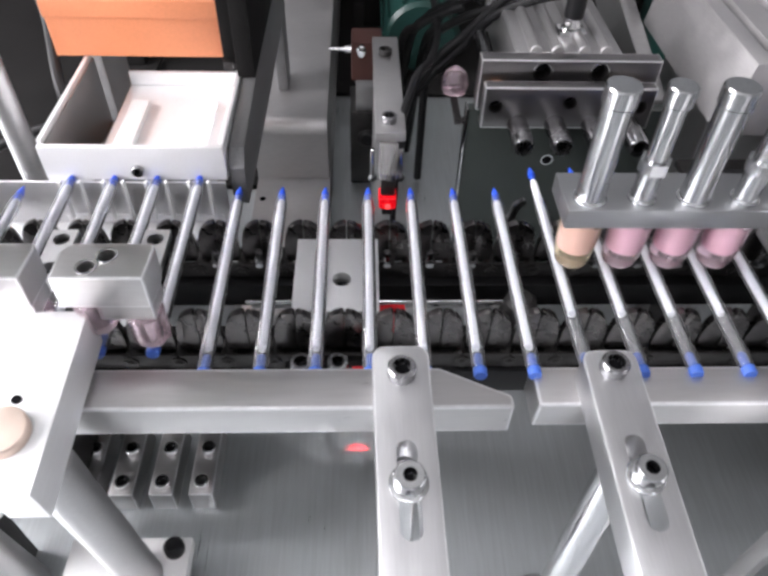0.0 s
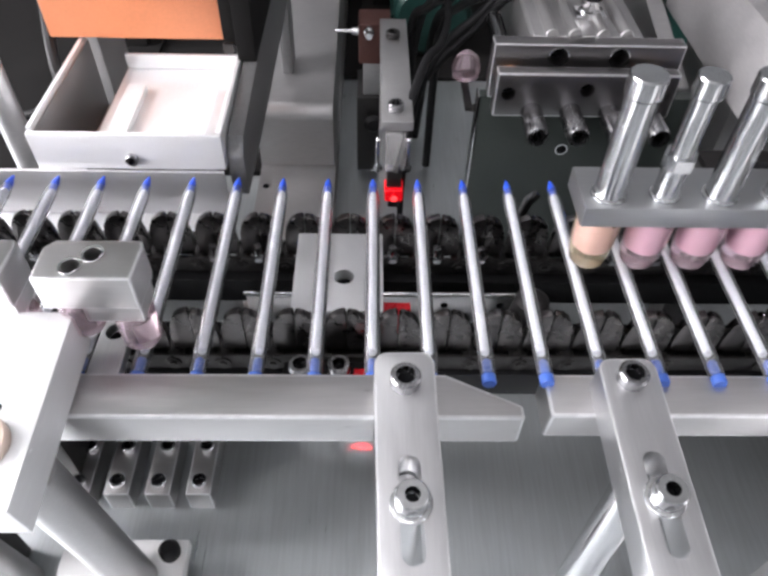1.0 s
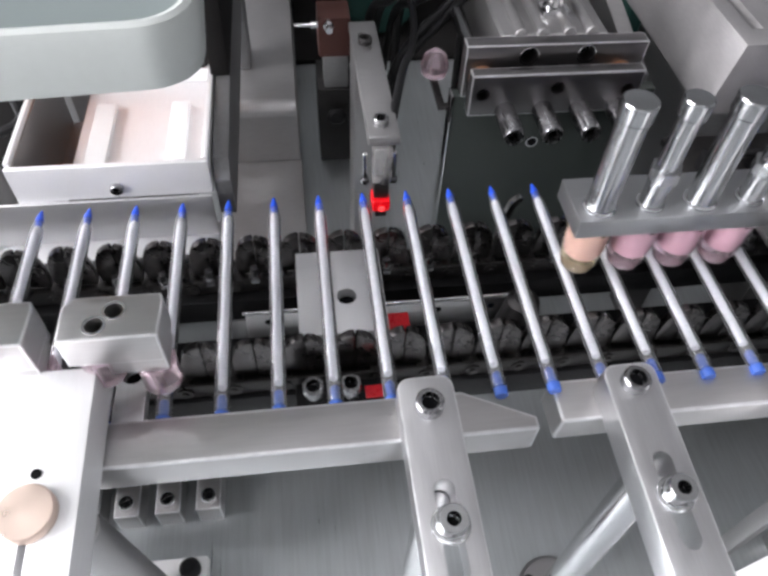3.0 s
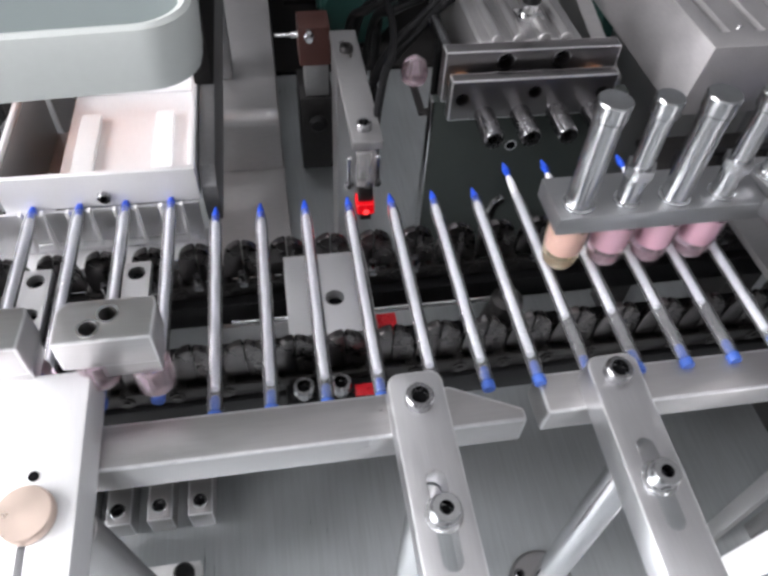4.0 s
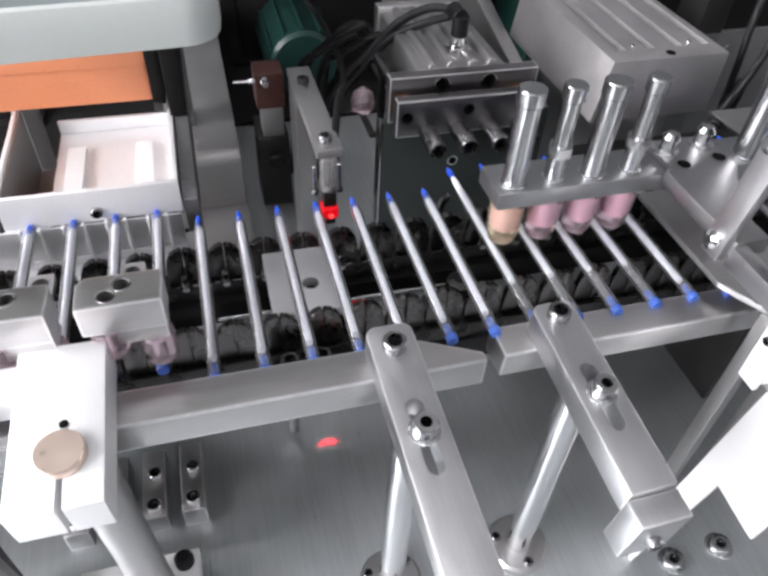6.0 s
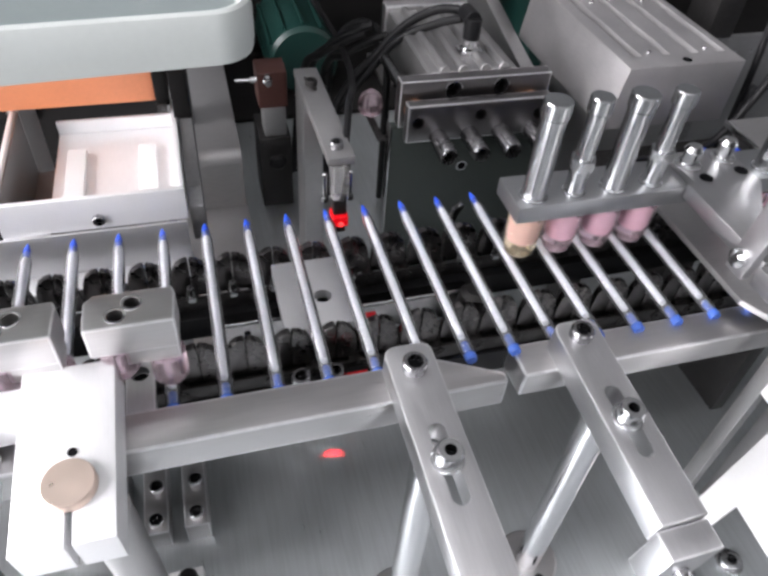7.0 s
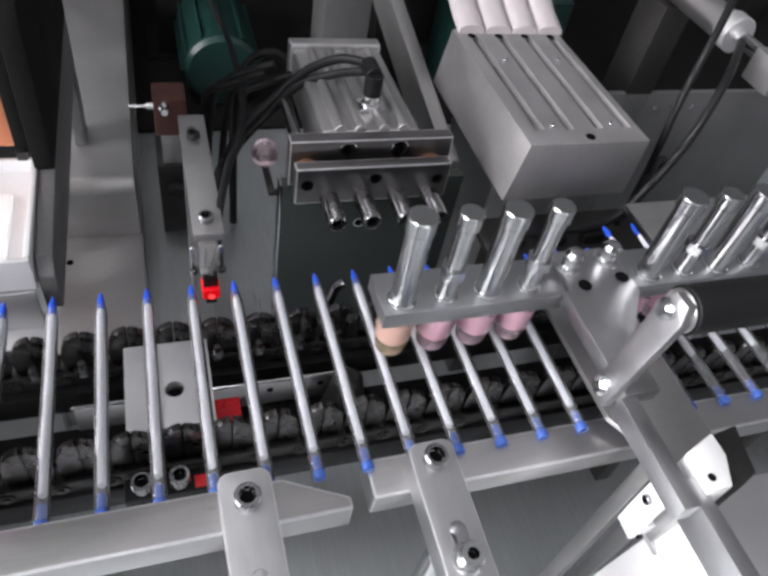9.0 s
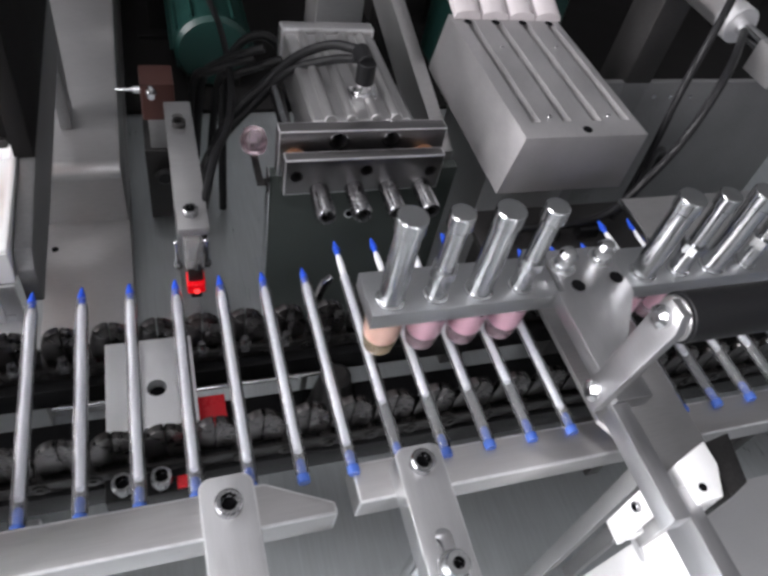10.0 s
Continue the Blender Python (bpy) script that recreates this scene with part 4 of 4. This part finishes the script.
    tube("cable", [(-0.34, 0.1, 0.03), (-0.3, 0.12, 0.05), (-0.262, 0.13, 0.06), (-0.24, 0.16, 0.06), (-0.24, 0.22, DECK + 0.003)], 0.0035, BLACK, cb)
    tube("cable", [(-0.36, 0.06, 0.02), (-0.31, 0.08, 0.0), (-0.26, 0.1, 0.02), (-0.24, 0.16, 0.05), (-0.235, 0.24, DECK + 0.003)], 0.003, BLACK, cb)
    tube("cable", [(-0.3, 0.25, 0.12), (-0.285, 0.22, 0.1), (-0.27, 0.17, 0.06), (-0.26, 0.16, -0.02), (-0.25, 0.18, DECK + 0.003)], 0.0045, BLACK, cb)


# ==== the clamp station at the left
SLIDES = []


def clamps():
    for x0, x1 in ((-0.1565, -0.1183), (-0.205, -0.1685)):
        c = thing("pen_clamp", 0, 0, 0, "aluminium clamp block with two bored holes", "clamp", "pen clamps")
        up = part("upper_block", prism([(x0, -0.1292), (x1, -0.1292), (x1 + 0.001, -0.112), (x1, -0.108), (x0 + 0.004, -0.108), (x0, -0.1125)], 0.1362, 0.154, 0.001), ALU, c)
        xm = x0 + (x1 - x0) * 0.36
        cut(up, rod((xm, -0.1225, 0.14), 0.03, 0.0036), rod((xm + 0.0068, -0.1158, 0.14), 0.03, 0.0036))
        for dx, dy in ((0, -0.1225), (0.0068, -0.1158)):
            part("bore", rod((xm + dx, dy, 0.1405), 0.0018, 0.0035), HOLE_SHADE, c)
            part("bore_rim", turned([(0.0037, -0.0008), (0.0046, 0), (0.0046, 0.0004), (0.0037, 0.0003)], (xm + dx, dy, 0.154), "z", 22, hollow=True), CHROME, c)
        part("lower_block", box(x0 + 0.014, x1 - 0.0005, -0.1278, -0.111, 0.1268, 0.1359, b=0.0008), ALU, c)
        g = thing("gripper_slide", 0, 0, 0, "grey gripper slide with two bored holes and white jaws", "gripper slide", "gripper slides")
        lb = part("slide", box(x1 - 0.0305, x1 - 0.0165, -0.096, -0.0395, 0.0955, 0.1015, b=0.0008), ALU_Y, g)
        cut(lb, rod((x1 - 0.0235, -0.0475, 0.08), 0.04, 0.0046), rod((x1 - 0.0235, -0.07, 0.08), 0.04, 0.0046))
        for dy in (-0.0475, -0.07):
            part("bore", rod((x1 - 0.0235, dy, 0.0957), 0.001, 0.0044), HOLE_SHADE, g)
        SLIDES.append(g)
        for dx in (0.010, 0.031):
            f = part("pink_foot", turned([(0.0075, 0), (0.0085, 0.001), (0.0085, 0.016), (0.006, 0.02)], (x0 + dx, -0.1215, 0.1266 if dx > 0.02 else 0.136), "z", 22, -1), PINK, c, "pink urethane foot")
    w = thing("clamp_carrier", 0, 0, 0, "bright milled aluminium carrier block with a round bronze disc", "carrier block")
    bl = part("block", box(-0.186, -0.1475, -0.208, -0.1262, 0.1085, 0.131, b=0.001), WHITE_ALU, w)
    cut(bl, box(-0.1665, -0.1635, -0.22, -0.19, 0.1, 0.15, b=0))
    part("disc", turned([(0.0105, 0), (0.0105, 0.0035), (0.0098, 0.0045), (0.001, 0.0047)], (-0.1645, -0.1845, 0.1312), "z", 36), BRASS, w, "turned pale bronze disc")
    part("pin_hole", turned([(0.002, 0), (0.002, 0.0004)], (-0.1642, -0.1695, 0.1311), "z", 14), HOLE_SHADE, w)
    part("post", rod((-0.1575, -0.185, DECK), 0.1083 - DECK, 0.011), DULL, w)
    part("wing", box(-0.26, -0.1865, -0.150, -0.132, 0.112, 0.128, b=0.001), WHITE_ALU, w)
    part("far_block", box(-0.262, -0.2, -0.215, -0.1505, 0.1, 0.127, b=0.001), WHITE_ALU, w)
    part("far_post", rod((-0.235, -0.18, DECK), 0.0998 - DECK, 0.0115), DULL, w)
    w.matrix_world = Matrix.Translation((0, -0.126, 0.131)) @ Matrix.Rotation(radians(5), 4, "X") @ Matrix.Translation((0, 0.126, -0.131))
    b = thing("foot_bracket", 0, 0, 0, "white angle bracket with a black knob on the deck", "angle bracket")
    part("plate", box(-0.205, -0.1328, -0.2, -0.146, DECK + 0.02, DECK + 0.03, b=0.001), WHITE, b)
    part("block", box(-0.2, -0.137, -0.196, -0.15, DECK, DECK + 0.0198, b=0.001), GREY, b)
    part("knob", turned([(0.006, 0), (0.006, 0.006), (0.004, 0.009)], (-0.142, -0.154, DECK + 0.0302), "z", 20), BLACK, b)
    for x in (-0.212, -0.187, -0.161, -0.135):
        k = thing("screw_clamp", x, -0.089, DECK, "small aluminium clamp lug with two socket screws", "clamp lug", "clamp lugs on the deck")
        part("lug", box(-0.0085, 0.0075, -0.0245, 0.03, 0, 0.02, b=0.001), ALU, k)
        socket_screw(k, (0.0, -0.0165, 0.0202), 0.005, 0.005, mat=CHROME)
        socket_screw(k, (0.001, 0.0085, 0.0202), 0.005, 0.005, mat=CHROME)



def gripper():
    g = thing("pen_gripper", 0, 0, 0, "white pen gripper bar with four pairs of jaws", "gripper")
    part("bar", box(-0.214, -0.116, -0.0075, 0.0, 0.068, 0.0735, b=0.0008), WHITE_ALU, g)
    for k in range(-8, -4):
        for d in (-0.0066, 0.0048):
            part("jaw", box(k * PITCH + d, k * PITCH + d + 0.0018, -0.0115, -0.0078, 0.072, 0.1015, b=0.0005), WHITE, g)
    c = thing("stop_clip", 0, 0, 0, "small bright bent clip behind the chain", "clip")
    part("clip", prism([(0.0585, 0.075), (0.0635, 0.075), (0.0665, 0.09), (0.0705, 0.096), (0.068, 0.0985), (0.0625, 0.093)], -0.009, -0.005, 0.0004, axis="y"), ZINC, c)
    part("stem", box(0.0585, 0.0625, -0.009, -0.005, DECK, 0.0748, b=0.0004), DARK, c)
    n = thing("guide_cone", 0.064, -0.0585, 0.0162, "dark brown tapered guide cone between the chains", "guide cone")
    part("cone", turned([(0.016, 0), (0.0165, 0.003), (0.0125, 0.03), (0.0095, 0.047), (0.006, 0.05)], (0, 0, 0), "z", 28), DARK, n)
    part("collar", turned([(0.018, 0), (0.018, 0.002)], (0, 0, -0.0001), "z", 28), DARK, n)
    return g


def control_panel():
    """The controller that reaches into view over the tray, on its own stand."""
    p = thing("control_panel", -0.0763, -0.159, 0.283, "light grey control box with a rounded rim and blue foil", "control panel")
    p.matrix_world = pose(-0.0763, -0.159, 0.283, 0, 0, 4.0)
    w, d = 0.24, 0.2
    part("case", round_box(-w, 0, 0, d, 0, 0.0098, 0.012, b=0.002), PANEL, p)

    def loop(inset, rad, y0, y1):
        out = []
        for cx, cy, a0 in ((-inset - rad, y1 - rad, 0), (-w + inset + rad, y1 - rad, 90), (-w + inset + rad, y0 + rad, 180), (-inset - rad, y0 + rad, 270)):
            for k in range(7):
                a = radians(a0 + 15 * k)
                out.append((cx + rad * math.cos(a), cy + rad * math.sin(a)))
        return out
    ring = bmesh.new()
    steps = [(0.0003, 0.012, 0.002), (-0.0003, 0.0123, 0.004), (-0.0003, 0.0123, 0.0125), (0.0004, 0.0118, 0.0146), (0.0015, 0.011, 0.0153), (0.0028, 0.0102, 0.0148), (0.0036, 0.0096, 0.0125), (0.0036, 0.0096, 0.0099)]
    rows = [[ring.verts.new((x, y, z)) for x, y in loop(i, r, i, d - i)] for i, r, z in steps]
    for a, b in zip(rows, rows[1:] + rows[:1]):
        for k in range(28):
            ring.faces.new((a[k], a[(k + 1) % 28], b[(k + 1) % 28], b[k]))
    bmesh.ops.recalc_face_normals(ring, faces=ring.faces)
    part("rim", ring, PANEL, p, "rounded pale rim")
    part("ridge", box(-w + 0.0038, -0.0038, 0.0362, 0.0395, 0.0114, 0.0145, b=0.001), PANEL, p)
    part("face", round_box(-w + 0.0038, -0.0038, 0.0038, 0.0361, 0.01, 0.0112, 0.0092, b=0), FACE, p, "smooth grey panel face")
    part("foil", round_box(-w + 0.0038, -0.0135, 0.0397, d - 0.0038, 0.01, 0.0112, 0.0036, b=0), SCREEN, p, "bright blue display foil")
    part("knob", turned([(0.0085, 0), (0.0085, 0.006), (0.006, 0.009), (0.002, 0.0095)], (-0.022, 0.052, 0.0113), "z", 28), CHROME, p, "chrome turning knob")
    part("stand_arm", box(-w - 0.03, -w + 0.03, 0.08, 0.12, -0.02, -0.0003, b=0.002), GREY, p)
    part("stand_pole", box(-w - 0.03, -w, 0.085, 0.115, DECK - 0.283, -0.0205, b=0.002), GREY, p)


deck()
slab()
back_wall()
motor(0.045, 0.46, -0.03, 0.045, 0.14, "dark green motor behind the sensor bracket")
motor(0.33, 0.62, 0.05, 0.06, 0.16, "dark green motor behind the grooved block")
solenoid()
frame_columns()
chain_bed()
centre_plate()
LIFT = lift_bar()
guide_rails()
slotted_bar(-0.0248, -0.0002, -0.275, -0.1502, -0.1992, False, 0.1043, 0.0148)
slotted_bar(0.0685, 0.0927, -0.247, -0.1460, -0.1955, True, 0.0987, 0.017)
sensor()
PUSHER = pusher()
head(0.0685, 0.1793, 0.0808, "aluminium hold-down head with four steel rods and pink feet", True)
head(0.2225, 0.36, 0.2388, "second aluminium hold-down head with four steel rods", False)
arm()
grooved_block()
tray()
clamps()
GRIPPER = gripper()
control_panel()
CHAINS = [chain(-0.0225, "oiled steel conveyor chain with notched lugs and bright studs", True), chain(-0.092, "oiled steel conveyor chain with notched lugs", False)]
PENS = [(k, pen(k)) for k in range(-31, 18)]


# ==== what moves
STARTS = (1.19, 3.21, 5.235, 7.235, 9.25)
INDEX = 0.42


def travel(t):
    """Pitches gone by at t seconds: four for each stroke of the conveyor."""
    n = 0.0
    for s in STARTS:
        u = min(max((t - s) / INDEX, 0), 1)
        n += 4 * (u - math.sin(2 * math.pi * u) / (2 * math.pi))
    return n


def stroke(t):
    """How far the pusher is out, 0 to 1."""
    def ease(u):
        u = min(max(u, 0), 1)
        return u * u * (3 - 2 * u)
    v = 0.0
    for s in (0.0, 2.0, 4.0, 6.03, 8.06):
        v = max(v, min(ease((t - s - 0.11) / 0.14), 1 - ease((t - s - 0.64) / 0.22)))
    return v


def motions():
    times = sorted({0.0, 10.0} | {round((round(s * FPS) + f) / FPS, 4) for s in STARTS for f in range(-1, 15)})
    times = [t for t in times if t <= 10.0]
    for c in CHAINS:
        walk(c, [(t, pose(travel(t) * PITCH, c.location.y, 0)) for t in times])
    push = sorted({0.0, 10.0} | {round(b + f / FPS, 4) for b in (0.0, 2.0, 4.0, 6.0, 8.0) for f in range(3, 29)})
    walk(PUSHER, [(t, pose(0, -0.0535 * stroke(t), 0)) for t in push])
    up = []
    for b in (0.0, 2.0, 4.0, 6.0, 8.0):
        up += [(b, 0.0), (b + 0.92 - 0.2 * (b == 0), 0.0), (b + 0.96 - 0.2 * (b == 0), 0.5), (b + 1.0 - 0.2 * (b == 0), 1.0), (b + 1.68, 1.0), (b + 1.74, 0.5), (b + 1.8, 0.0)]
    up.append((10.0, 0.0))
    walk(LIFT, [(t, pose(0, -0.045, 0.0475 + 0.003 * v, 34 - 38 * v, 0, 0)) for t, v in up])
    sl = [(0.0, 0.0)]
    for b in (0.0, 2.0, 4.0, 6.0, 8.0):
        sl += [(b + 0.76, 0.0), (b + 0.9, 1.0), (b + 1.66, 1.0), (b + 1.8, 0.0)]
    sl.append((10.0, 0.0))
    walk(GRIPPER, [(t, pose(0, 0.0135 * (1 - v) + 0.012 * v, -0.045 * v)) for t, v in sl])
    for g in SLIDES:
        walk(g, [(t, pose(0, -0.043 * v, 0)) for t, v in sl])
    both = sorted(set(times) | set(push))
    for k, p in PENS:
        rows, inner = [], []
        for t in both:
            g = k + travel(t)
            # refill and tip stand out of the barrel until the pins push them home
            base = max([s for s in STARTS if s <= t], default=-0.81)
            pushed = max(stroke(u) for u in [t - j / FPS for j in range(0, 40)] if u > base + 0.3) if t > base + 0.34 else 0.0
            if g < 2.9:
                inner.append((t, pose(0, 0, 0)))
            elif g < 6.6 and t > base + INDEX:
                inner.append((t, pose(0, 0.021 * (1 - pushed), 0)))
            elif k + travel(base) < 6.6 and base > 0:
                inner.append((t, pose(0, 0, 0)))
            elif k + travel(base) > 10.6:
                inner.append((t, pose(0, 0, 0)))
            else:
                inner.append((t, pose(0, 0.021 * min(max((travel(t) - travel(base)) - 3, 0), 1) if t >= base >= 0 else 0, 0)))
            y = 0.0
            # four pens in the clamps are drawn back, then pushed home before the next stroke
            home = 0.84 + 2.0 * sum(t > s for s in STARTS)
            if -8.6 < g < -4.0:
                near = min(max((-4.3 - g) / 0.6, 0), 1) * min(max((g + 8.6) / 0.4, 0), 1)
                y = 0.0135 * near * min(max((home - t) / 0.12 + 0.5, 0), 1)
            rows.append((t, pose(g * PITCH, y, PEN_Z)))
        walk(p, rows)
        if k + travel(10.0) > 2.9:
            for ob in INSERTS[k]:
                walk(ob, inner)


motions()
